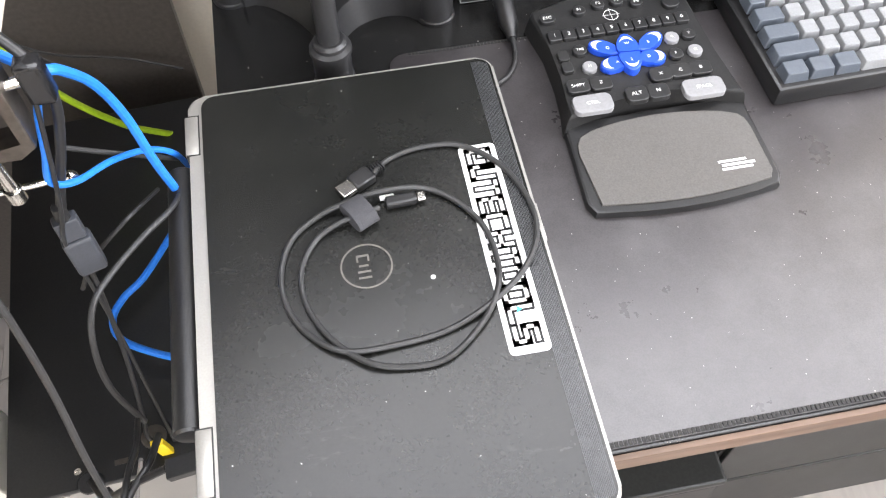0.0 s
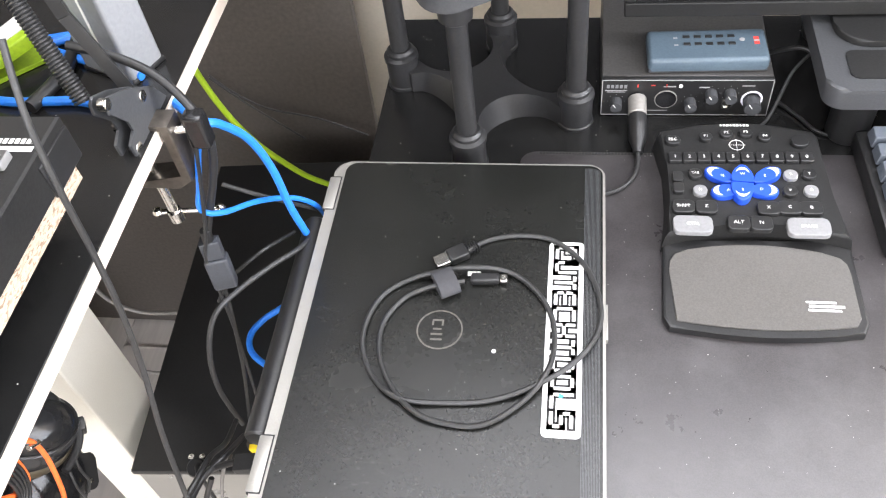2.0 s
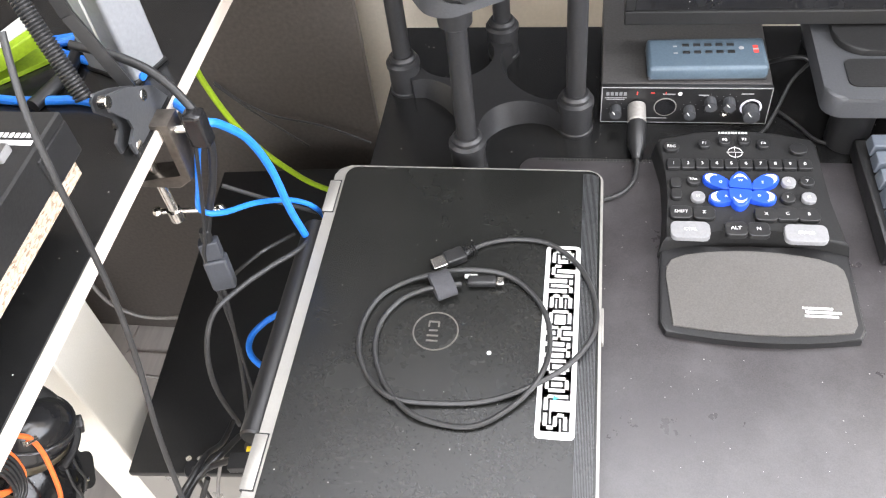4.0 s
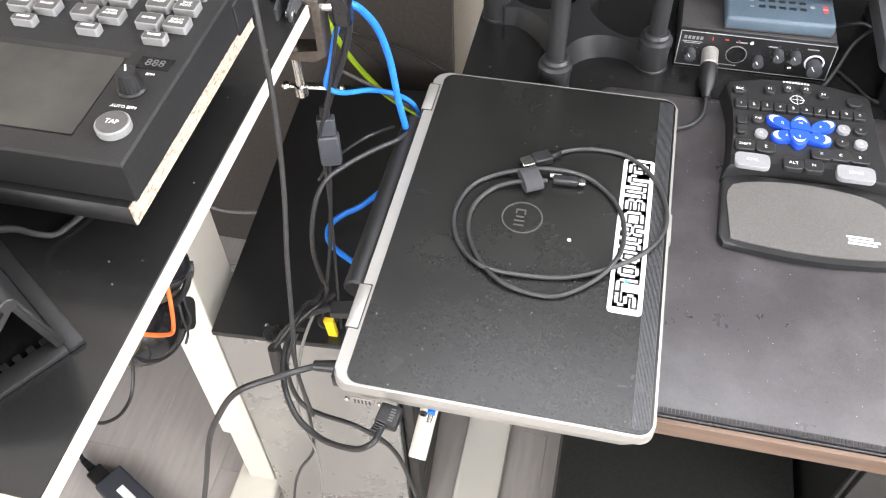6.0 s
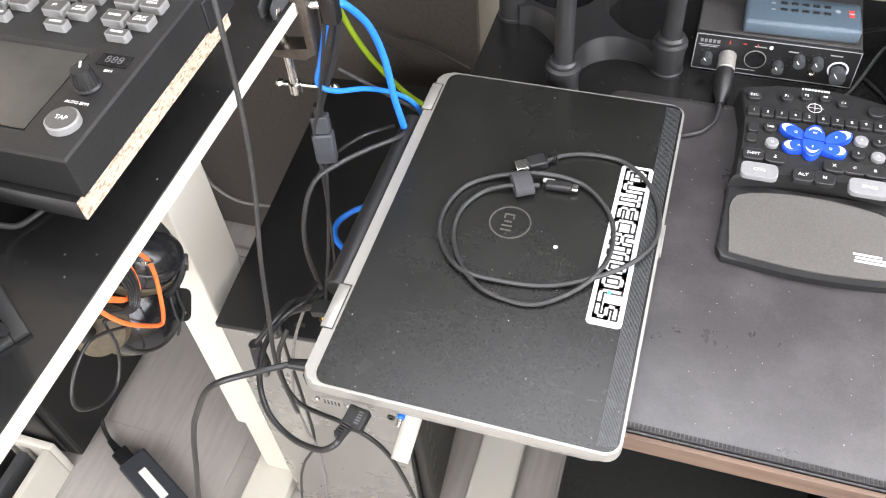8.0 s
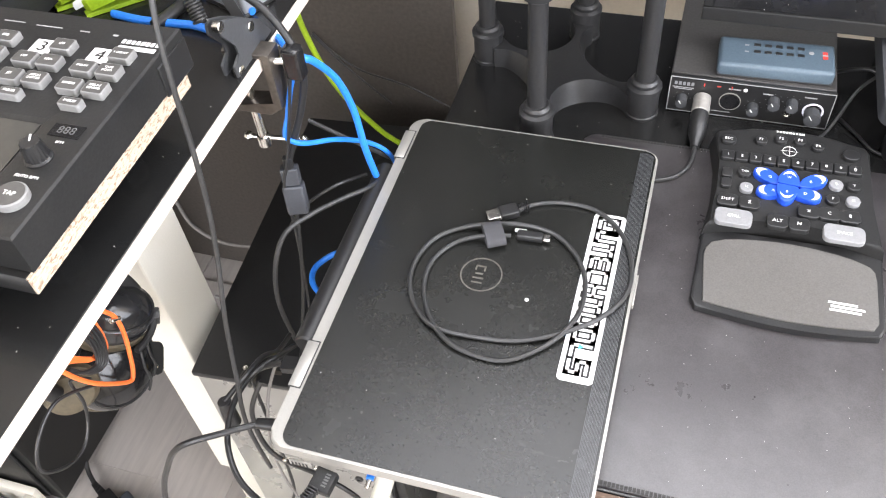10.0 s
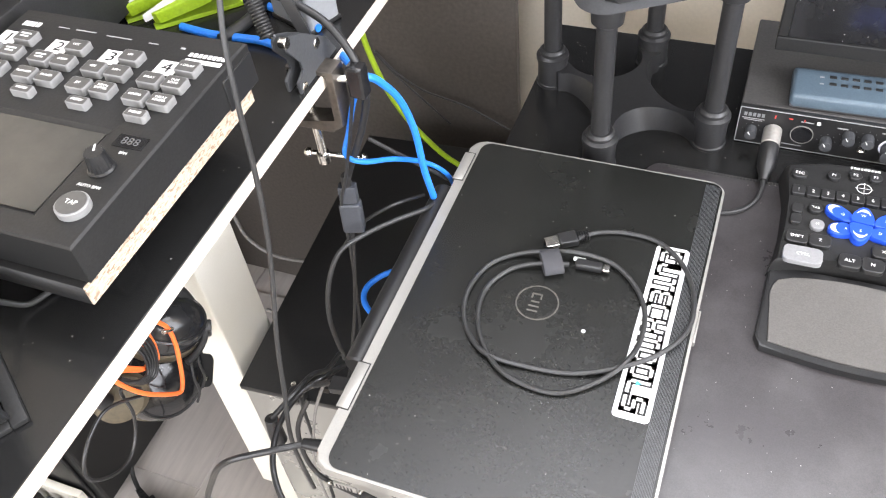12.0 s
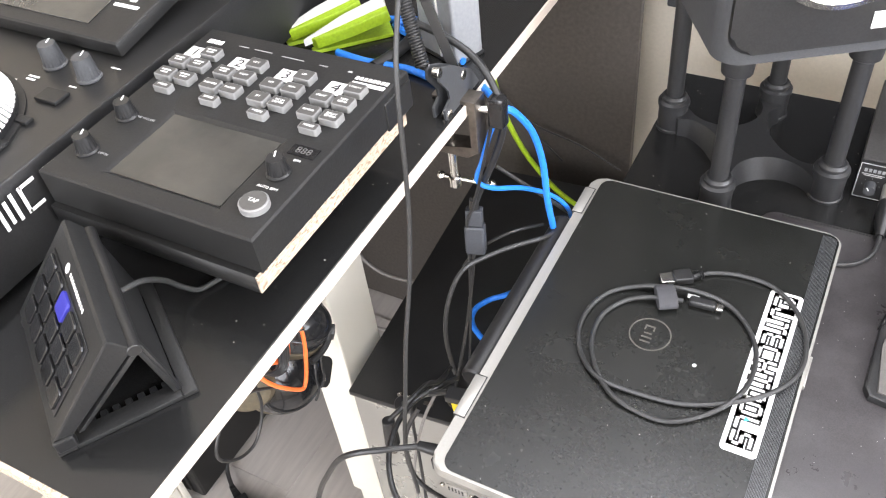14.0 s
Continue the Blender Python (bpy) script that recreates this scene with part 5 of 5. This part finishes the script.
part("plug_half", moved(box(-0.0085, 0.0085, -0.0055, 0.0055, -0.019, 0.0, 0.0015), pose(-0.243, 0.069, 0.788, -8, 0, 18)), COUPLER, ext, "grey-black moulded plug")
part("socket_half", moved(box(-0.0105, 0.0105, -0.0068, 0.0068, -0.054, -0.0192, 0.003), pose(-0.243, 0.069, 0.788, -8, 0, 18)), COUPLER, ext, "grey-black moulded socket")
part("lower_cord", sweep([(-0.2435, 0.0615, 0.735), (-0.245, 0.055, 0.70), (-0.250, 0.040, 0.63), (-0.258, 0.020, 0.56), (-0.262, 0.012, 0.533), (-0.258, 0.008, 0.5245)], 0.0021), CABLE, ext)
cable("thin_lead", "thin black lead running down from the clamp", [(-0.216, 0.078, 0.915), (-0.222, 0.072, 0.88), (-0.232, 0.066, 0.83), (-0.239, 0.062, 0.80), (-0.2475, 0.060, 0.77), (-0.247, 0.056, 0.72), (-0.246, 0.045, 0.65), (-0.243, 0.022, 0.57), (-0.240, 0.006, 0.5245)], 0.0016, CABLE)
cable("network_cable", "thick blue network cable bending behind the laptop", [(-0.2750, 0.1370, 0.9050), (-0.2350, 0.0980, 0.9100), (-0.212, 0.086, 0.906), (-0.2050, 0.0930, 0.8970), (-0.1970, 0.1110, 0.8650), (-0.1900, 0.1180, 0.8250), (-0.1840, 0.1150, 0.7800), (-0.1800, 0.1190, 0.7420), (-0.1780, 0.1300, 0.6930)], 0.0034, BLUE_CABLE, "blue network cables")
cable("network_cable", "blue network cable looping below the clamp", [(-0.216, 0.082, 0.90), (-0.2240, 0.0780, 0.8790), (-0.2300, 0.0710, 0.8520), (-0.2360, 0.0680, 0.8280), (-0.2260, 0.0790, 0.8120), (-0.2100, 0.1110, 0.7910), (-0.1940, 0.1420, 0.7620), (-0.1800, 0.1550, 0.7390), (-0.1760, 0.1690, 0.7010)], 0.0025, BLUE_CABLE, "blue network cables")
cable("network_cable", "blue network cable looped beside the laptop battery", [(-0.2300, 0.2200, 0.5500), (-0.2590, 0.1710, 0.5500), (-0.2790, 0.1500, 0.5500), (-0.2890, 0.1280, 0.5500), (-0.2810, 0.1050, 0.5500), (-0.2510, 0.0850, 0.5500), (-0.2100, 0.0670, 0.5500)], 0.0036, BLUE_CABLE, "blue network cables")
cable("network_cable", "blue network cable lying across the standing desk", [(-0.3940, 0.0970, 0.9180), (-0.3630, 0.0930, 0.9180), (-0.3300, 0.0940, 0.9180), (-0.3090, 0.0940, 0.9180), (-0.2660, 0.0840, 0.9180)], 0.0036, BLUE_CABLE, "blue network cables")
cable("network_cable", "blue network cable passing behind the metal profile", [(-0.5290, 0.1840, 0.9180), (-0.4670, 0.1480, 0.9180), (-0.345, 0.175, 0.918), (-0.3640, 0.1590, 0.9180), (-0.3140, 0.1380, 0.9180), (-0.2700, 0.1230, 0.9180)], 0.0036, BLUE_CABLE, "blue network cables")
cable("lime_cable", "lime green cable hanging behind the standing desk edge", [(-0.352, 0.322, 0.900), (-0.350, 0.325, 0.840), (-0.347, 0.327, 0.768), (-0.342, 0.329, 0.732), (-0.335, 0.333, 0.696), (-0.325, 0.338, 0.661), (-0.311, 0.345, 0.625), (-0.293, 0.354, 0.589), (-0.271, 0.365, 0.553), (-0.235, 0.380, 0.515)], 0.0036, LIME)
cable("wall_lead", "thin black lead hanging in front of the dark cabinet", [(-0.4270, 0.4920, 0.6140), (-0.3990, 0.4900, 0.5850), (-0.3570, 0.4880, 0.5590), (-0.2880, 0.4870, 0.5420), (-0.2230, 0.4800, 0.5190)], 0.0015, CABLE, "thin wall leads")
cable("wall_lead", "thin black lead hanging in front of the dark cabinet", [(-0.4270, 0.4900, 0.6110), (-0.3910, 0.4880, 0.5730), (-0.3500, 0.4860, 0.5360), (-0.3170, 0.4860, 0.5050)], 0.0015, CABLE, "thin wall leads")
cable("pale_lead", "pale grey lead lying behind the tower", [(-0.5840, 0.2600, 0.5020), (-0.5780, 0.2600, 0.4630), (-0.5670, 0.2600, 0.4140), (-0.5270, 0.2600, 0.3870), (-0.4590, 0.2600, 0.3940), (-0.4070, 0.2600, 0.4170)], 0.0030, CABLE_PALE)
cable("pale_lead", "pale grey lead lying behind the tower", [(-0.5260, 0.2000, 0.3290), (-0.5050, 0.2000, 0.3270), (-0.4710, 0.2000, 0.3410)], 0.0026, CABLE_PALE)
cable("side_lead", "black lead arching from the tower to the laptop", [(-0.1720, 0.1460, 0.7240), (-0.1800, 0.1010, 0.7430), (-0.2000, 0.0730, 0.7490), (-0.2200, 0.0460, 0.7510), (-0.2350, 0.0200, 0.7490), (-0.2430, 0.0010, 0.7210), (-0.2450, -0.0100, 0.6770), (-0.2350, -0.0180, 0.6290)], 0.0024, CABLE_GREY)
cable("side_lead", "black lead passing behind the coupler", [(-0.2400, 0.1180, 0.8040), (-0.2150, 0.1220, 0.7880), (-0.1950, 0.1370, 0.7610), (-0.1780, 0.1620, 0.7230)], 0.0020, CABLE_GREY)
cable("side_lead", "black lead dropping behind the coupler", [(-0.1950, 0.1280, 0.7310), (-0.2150, 0.0930, 0.7440), (-0.2450, 0.0770, 0.7240), (-0.2620, 0.0690, 0.6980)], 0.0018, CABLE)

hd = thing("video_cable", "black video cable plugged into the laptop side and looping back", "cable")
part("plug", moved(box(-0.0090, 0.0090, -0.019, -0.0005, -0.0046, 0.0046, 0.0015), pose(-0.1160, -0.181, 0.7235, 4, 0, -8)), BLACK_SOFT, hd)
relief = bmesh.new()
for i in range(5):
    box(-0.0042, 0.0042, -0.0215 - i * 0.0026, -0.0198 - i * 0.0026, -0.0042, 0.0042, 0.0008, bm=relief)
part("strain_relief", moved(relief, pose(-0.1160, -0.181, 0.7235, -12, 0, -14)), BLACK, hd)
part("plug_mark", moved(bars([(0.003, -0.0045 - 0.0024 * i, 0.004, 0.0014) for i in range(5)], 0.0047), pose(-0.1160, -0.181, 0.7235, 4, 0, -8)), DIM_INK, hd)
part("cord", sweep([(-0.1200, -0.2000, 0.7260), (-0.1195, -0.2120, 0.7330), (-0.1220, -0.2220, 0.7360), (-0.1370, -0.2220, 0.7210), (-0.1690, -0.2100, 0.7000), (-0.1960, -0.1950, 0.7000), (-0.2140, -0.1720, 0.7070), (-0.2250, -0.1400, 0.7060), (-0.2260, -0.1050, 0.6990), (-0.2120, -0.0800, 0.6980), (-0.2130, -0.0500, 0.6720)], 0.0026, 12), CABLE, hd)
pw = thing("power_lead", "black power lead running from the laptop rear to the floor", "cable")
part("plug", rod((-0.166, -0.152, 0.7195), (-0.192, -0.155, 0.7185), 0.0062, 0.0045), BLACK, pw)
part("cord", sweep([(-0.190, -0.155, 0.7185), (-0.212, -0.172, 0.7240), (-0.247, -0.190, 0.7160), (-0.278, -0.191, 0.6600), (-0.298, -0.192, 0.6100), (-0.320, -0.195, 0.5300), (-0.350, -0.197, 0.4200), (-0.388, -0.198, 0.2500), (-0.418, -0.196, 0.0800), (-0.432, -0.190, 0.0150), (-0.452, -0.175, 0.0040), (-0.490, -0.150, 0.0040)], 0.0028), CABLE, pw)
cable("floor_lead", "black lead dropping from behind the laptop to the floor", [(-0.2510, -0.0700, 0.6250), (-0.2610, -0.0900, 0.5890), (-0.2480, -0.1000, 0.5300), (-0.1870, -0.1100, 0.5260), (-0.1520, -0.1100, 0.4880), (-0.1390, -0.1000, 0.3810), (-0.1350, -0.0900, 0.2440), (-0.1460, -0.0800, 0.0800)], 0.0026, CABLE, "leads under the laptop")
cable("floor_lead", "thin pale lead kinked under the laptop", [(-0.2300, -0.0600, 0.6570), (-0.2510, -0.0700, 0.5940), (-0.2720, -0.0750, 0.4880), (-0.2690, -0.0800, 0.4160), (-0.2640, -0.0800, 0.3710), (-0.2690, -0.0800, 0.2880), (-0.2770, -0.0800, 0.2290), (-0.2890, -0.0800, 0.0740)], 0.0017, CABLE_PALE, "leads under the laptop")
cable("floor_lead", "thin black lead hanging in front of the tower", [(-0.2600, -0.0700, 0.6370), (-0.2630, -0.0700, 0.5780), (-0.2610, -0.0750, 0.4930), (-0.2690, -0.0750, 0.3730), (-0.2990, -0.0750, 0.2960), (-0.3210, -0.0750, 0.2110), (-0.3630, -0.0700, -0.0270)], 0.0019, CABLE, "leads under the laptop")
lead = thing("barrel_lead", "black lead with a moulded barrel plug hanging loose", "cable")
part("barrel", rod((-0.2365, -0.137, 0.668), (-0.238, -0.134, 0.700), 0.0075, 0.006), BLACK, lead)
part("tip", rod((-0.2355, -0.1385, 0.655), (-0.2365, -0.137, 0.669), 0.0035), GUNMETAL, lead)
part("cord", sweep([(-0.238, -0.134, 0.699), (-0.2280, -0.1100, 0.7050), (-0.2270, -0.0800, 0.6930), (-0.2340, -0.0500, 0.6560), (-0.2380, -0.0200, 0.6390)], 0.0025), CABLE, lead)
knot = thing("usb_lead", "black lead with a yellow connector plugged in behind the laptop", "cable")
part("connector", moved(box(-0.0055, 0.0055, -0.003, 0.003, 0.0, 0.038, 0.001), pose(-0.247, -0.002, 0.5213, 8, 0, 4)), YELLOW, knot, "yellow connector")
part("plug", moved(box(-0.030, 0.0, -0.007, 0.007, -0.004, 0.004, 0.001), pose(-0.166, -0.092, 0.718, 0, -8, 4)), BLACK, knot)
part("round_plug", lathe([(0.010, 0), (0.010, 0.012), (0.0085, 0.014)], 22, pose(-0.312, -0.018, 0.5215, 20, 0, 0)), BLACK, knot)
part("cord", sweep([(-0.196, -0.092, 0.7135), (-0.225, -0.090, 0.690), (-0.262, -0.075, 0.630), (-0.292, -0.045, 0.560), (-0.310, -0.022, 0.535)], 0.0028), CABLE, knot)
cable("interface_lead", "black lead behind the audio interface", [(0.250, 0.40, 0.716), (0.268, 0.385, 0.735), (0.285, 0.378, 0.742), (0.30, 0.37, 0.735)], 0.0022, CABLE)
cable("interface_lead", "grey lead curling from the audio interface behind the keypad", [(0.292, 0.372, 0.742), (0.272, 0.350, 0.735), (0.258, 0.325, 0.720), (0.248, 0.309, 0.709), (0.240, 0.30, 0.7072)], 0.0018, CABLE_GREY)
cable("interface_lead", "black lead on the desk behind the keyboard", [(0.262, 0.335, 0.7075), (0.278, 0.315, 0.7068), (0.296, 0.292, 0.7066), (0.33, 0.285, 0.7066)], 0.0020, CABLE)

usb = thing("blue_plug_lead", "blue-tipped lead end poking out under the laptop", "cable")
part("plug", rod((-0.0885, -0.160, 0.7070), (-0.0875, -0.174, 0.7075), 0.0036, 0.0032), BLUE_CABLE, usb, "blue plastic plug")
part("tip", rod((-0.0875, -0.174, 0.7075), (-0.0880, -0.181, 0.7060), 0.0020, 0.0020), CHROME, usb, "steel tip")
part("cord", sweep([(-0.0885, -0.160, 0.7070), (-0.089, -0.145, 0.7066), (-0.092, -0.120, 0.7066), (-0.094, -0.09, 0.7066)], 0.0020), CABLE, usb)

# ---- headphones hanging under the standing desk ----
hp = thing("headphones", "black headphones with an orange cord hung under the desk", "headphones")
part("hook", sweep([(-0.392, -0.120, 0.9010), (-0.392, -0.120, 0.850), (-0.392, -0.100, 0.830), (-0.392, -0.085, 0.838)], 0.004), GUNMETAL, hp)


def facing(at, axis, spin=0.0, wide=1.0, tall=1.0):
    return Matrix.Translation(Vector(at)) @ Vector(axis).to_track_quat("Z", "Y").to_matrix().to_4x4() @ pose(0, 0, 0, 0, 0, spin) @ Matrix.Diagonal((wide, tall, 1, 1))


CUP = [(0.0385, -0.012), (0.0410, -0.010), (0.0415, 0.0), (0.0400, 0.008), (0.0385, 0.0085), (0.0375, 0.0095), (0.0330, 0.0165), (0.0230, 0.0225), (0.0110, 0.0250), (0.0, 0.0255)]
CUSHION_RING = [(0.020, -0.012), (0.0215, -0.022), (0.0280, -0.029), (0.0360, -0.028), (0.0415, -0.021), (0.0415, -0.0135), (0.0390, -0.0118)]
upper_cup = facing((-0.3830, -0.0760, 0.7080), (0.50, 0.25, 0.82), 20, 0.78, 0.98)
lower_cup = facing((-0.3880, -0.1020, 0.6550), (0.80, -0.05, 0.50), 10, 1.12, 1.02)
for m in (upper_cup, lower_cup):
    part("ear_cup", lathe(CUP, 36, m), BLACK_GLOSS, hp, "smooth black ear cup")
    part("cushion", lathe(CUSHION_RING, 34, m), CUSHION, hp, "worn olive brown cushion")
    part("trim", lathe([(0.0388, 0.0086), (0.0396, 0.0096), (0.0388, 0.0104), (0.0378, 0.0096)], 34, m), BLACK, hp)
part("cup_plate", moved(prism(rounded(-0.016, 0.017, -0.030, 0.004, 0.006), 0.0225, 0.0265, 0.001), facing((-0.3905, -0.0900, 0.6420), (0.86, 0.0, 0.42), 35)), BLACK_SOFT, hp, "matte hinge plate")
for px, py in ((-0.008, -0.022), (0.010, -0.010)):
    part("plate_screw", moved(lathe([(0.0018, 0.0265), (0.0018, 0.0272), (0.001, 0.0274)], 12, pose(px, py, 0)), facing((-0.3905, -0.0900, 0.6420), (0.86, 0.0, 0.42), 35)), CHROME, hp)
part("cushion", lathe([(0.010, -0.010), (0.022, -0.013), (0.031, -0.006), (0.033, 0.004), (0.027, 0.012), (0.012, 0.014), (0.0, 0.012)], 30, facing((-0.3900, -0.1500, 0.6860), (0.50, -0.70, 0.30), 30, 0.85, 0.70)), CUSHION, hp, "creased olive brown padding")
part("headband", sweep([(-0.372, -0.064, 0.672), (-0.366, -0.058, 0.690), (-0.378, -0.050, 0.720), (-0.396, -0.070, 0.790), (-0.400, -0.105, 0.838), (-0.402, -0.150, 0.830), (-0.398, -0.178, 0.770), (-0.390, -0.165, 0.700)], 0.0085, 12), BLACK_SOFT, hp, "padded black headband")
part("yoke", sweep([(-0.357, -0.0550, 0.6880), (-0.354, -0.0660, 0.6800), (-0.353, -0.0800, 0.6780), (-0.354, -0.0960, 0.6800)], 0.0036), BLACK, hp)
part("yoke_clip", moved(box(-0.004, 0.004, -0.006, 0.006, -0.010, 0.010, 0.0015), pose(-0.3580, -0.0540, 0.6790, 20, 15, 30)), BLACK, hp)
for dx, dy in ((0.0, 0.0), (0.004, -0.016)):
    part("cup_lead", sweep([(-0.354 + dx, -0.080 + dy, 0.680), (-0.350 + dx, -0.088 + dy, 0.666), (-0.349 + dx, -0.090 + dy, 0.650), (-0.352 + dx, -0.096 + dy, 0.638)], 0.0013), CABLE, hp, "thin black lead")
part("silver_plug", rod((-0.3470, -0.0985, 0.7400), (-0.3470, -0.1080, 0.7480), 0.0024), CHROME, hp, "steel plug")
part("orange_cord", sweep([(-0.352, -0.113, 0.790), (-0.347, -0.109, 0.766), (-0.347, -0.102, 0.746), (-0.347, -0.103, 0.722), (-0.347, -0.111, 0.693), (-0.347, -0.118, 0.677), (-0.347, -0.125, 0.675), (-0.347, -0.140, 0.695), (-0.347, -0.154, 0.718), (-0.347, -0.164, 0.741), (-0.347, -0.172, 0.766)], 0.0021), ORANGE, hp, "orange cord")
for k in range(3):
    o = 0.0042 * k
    part("orange_coil", sweep([(-0.352, -0.120 - o, 0.775), (-0.350, -0.120 - o, 0.760), (-0.349, -0.121 - o, 0.744), (-0.349, -0.125 - o, 0.730 + o), (-0.350, -0.134 - o, 0.729 + o), (-0.351, -0.148 - o, 0.747 + o), (-0.353, -0.160 - o, 0.768)], 0.0019), ORANGE, hp, "orange cord")
for k in range(5):
    o = 0.0034 * k
    part("black_coil", sweep([(-0.351, -0.128 - o, 0.785), (-0.346, -0.124 - o, 0.757), (-0.345, -0.128 - o, 0.736), (-0.345, -0.138 - o, 0.724 + o), (-0.346, -0.152 - o * 0.6, 0.732 + o), (-0.349, -0.164 - o * 0.4, 0.756)], 0.0015), CABLE, hp)
cable("braided_lead", "braided black headphone lead looping below the ear cups", [(-0.356, -0.150, 0.716), (-0.360, -0.164, 0.732), (-0.360, -0.166, 0.700), (-0.360, -0.176, 0.677), (-0.360, -0.192, 0.664), (-0.360, -0.211, 0.669), (-0.360, -0.228, 0.688), (-0.360, -0.232, 0.704), (-0.360, -0.224, 0.719), (-0.360, -0.209, 0.730), (-0.360, -0.189, 0.734), (-0.358, -0.172, 0.726), (-0.352, -0.149, 0.707)], 0.0016, CABLE)

# ---- things on the floor ----
brick = thing("power_brick", "black laptop power brick with a white label on the floor", "power supply", m=pose(-0.622, -0.083, 0.0, 0, 0, -27))
part("case", box(-0.074, 0.085, -0.018, 0.033, 0.0, 0.034, 0.004), COUPLER, brick)
part("label", box(-0.040, 0.030, 0.001, 0.014, 0.034, 0.0343), WHITE_INK, brick, "white label")
part("plug", box(-0.106, -0.075, -0.014, 0.014, 0.006, 0.028, 0.003), BLACK, brick)
rib = bmesh.new()
for i in range(6):
    box(-0.112 - i * 0.005, -0.1085 - i * 0.005, -0.007 + i * 0.0004, 0.007 - i * 0.0004, 0.009, 0.022, 0.001, bm=rib)
part("strain_relief", rib, BLACK, brick)
part("cord", sweep([(-0.135, 0, 0.0155), (-0.165, 0.006, 0.02), (-0.19, 0.02, 0.04), (-0.215, 0.03, 0.08)], 0.004), CABLE_GREY, brick)
part("output_cord", sweep([(0.085, 0.0, 0.014), (0.10, 0.004, 0.012), (0.125, 0.02, 0.004), (0.16, 0.03, 0.004)], 0.003), CABLE_GREY, brick)
sub = thing("subwoofer", "black subwoofer box standing on the floor under the standing desk", "subwoofer")
part("cabinet", box(-1.12, -0.772, -0.060, 0.30, 0.02, 0.36, 0.006), BLACK_SOFT, sub)
part("grille", box(-1.10, -0.79, -0.067, -0.0605, 0.04, 0.34, 0.003), BLACK, sub)
for fx in (-1.09, -0.81):
    for fy in (-0.03, 0.27):
        part("foot", lathe([(0.015, 0), (0.015, 0.0198)], 16, pose(fx, fy, 0)), BLACK, sub)
crate = thing("white_crate", "low white wooden crate with dark contents on the floor", "crate")
part("side", box(-1.00, -0.790, -0.085, -0.072, 0.0, 0.085, 0.002), WHITE_STEEL, crate)
part("side", box(-1.00, -0.790, -0.300, -0.287, 0.0, 0.085, 0.002), WHITE_STEEL, crate)
part("end", box(-0.803, -0.790, -0.2865, -0.0855, 0.0, 0.085, 0.002), WHITE_STEEL, crate)
part("end", box(-1.00, -0.987, -0.2865, -0.0855, 0.0, 0.085, 0.002), WHITE_STEEL, crate)
part("bottom", box(-0.9865, -0.8035, -0.2865, -0.0855, 0.0, 0.006), WHITE_STEEL, crate)
for i in range(5):
    solo("record_sleeve", box(-0.98 + i * 0.033, -0.965 + i * 0.033, -0.28, -0.095, 0.0062, 0.075, 0.001), BLACK if i % 2 else SLATE, "dark sleeve standing in the white crate", "sleeve", "sleeves in the crate")
store = thing("storage_box", "black storage box on the floor under the desk", "box")
part("body", box(0.030, 0.315, -0.07, 0.46, 0.0, 0.30, 0.006), FELT_BLACK, store)
part("lid", box(0.028, 0.317, -0.072, 0.462, 0.301, 0.315, 0.004), FELT_BLACK, store)
drawer = thing("drawer_unit", "black drawer unit standing under the desk", "drawer unit")
part("body", box(0.33, 0.72, -0.03, 0.46, 0.0, 0.55, 0.004), FELT_BLACK, drawer)
for i in range(3):
    part("drawer", box(0.334, 0.716, -0.038, -0.0305, 0.01 + i * 0.18, 0.18 + i * 0.18, 0.002), FELT_BLACK, drawer)

# ---- floor boards ----
PLANKS = {}
for col in range(12):
    for row in range(3):
        x0, y0 = -1.18 + col * 0.132, -0.65 + row * 0.42 - (0.17 if col % 2 else 0.0)
        if "m" not in PLANKS:
            ob = link_mesh("plank", box(0.0002, 0.1318, 0.0002, 0.4198, -0.006, 0.0, 0.0005, 1), PLANK)
            PLANKS["m"] = ob.data
        else:
            ob = new("plank", PLANKS["m"])
        ob.parent = floor
        ob.matrix_basis = pose(x0, y0, 0.0)
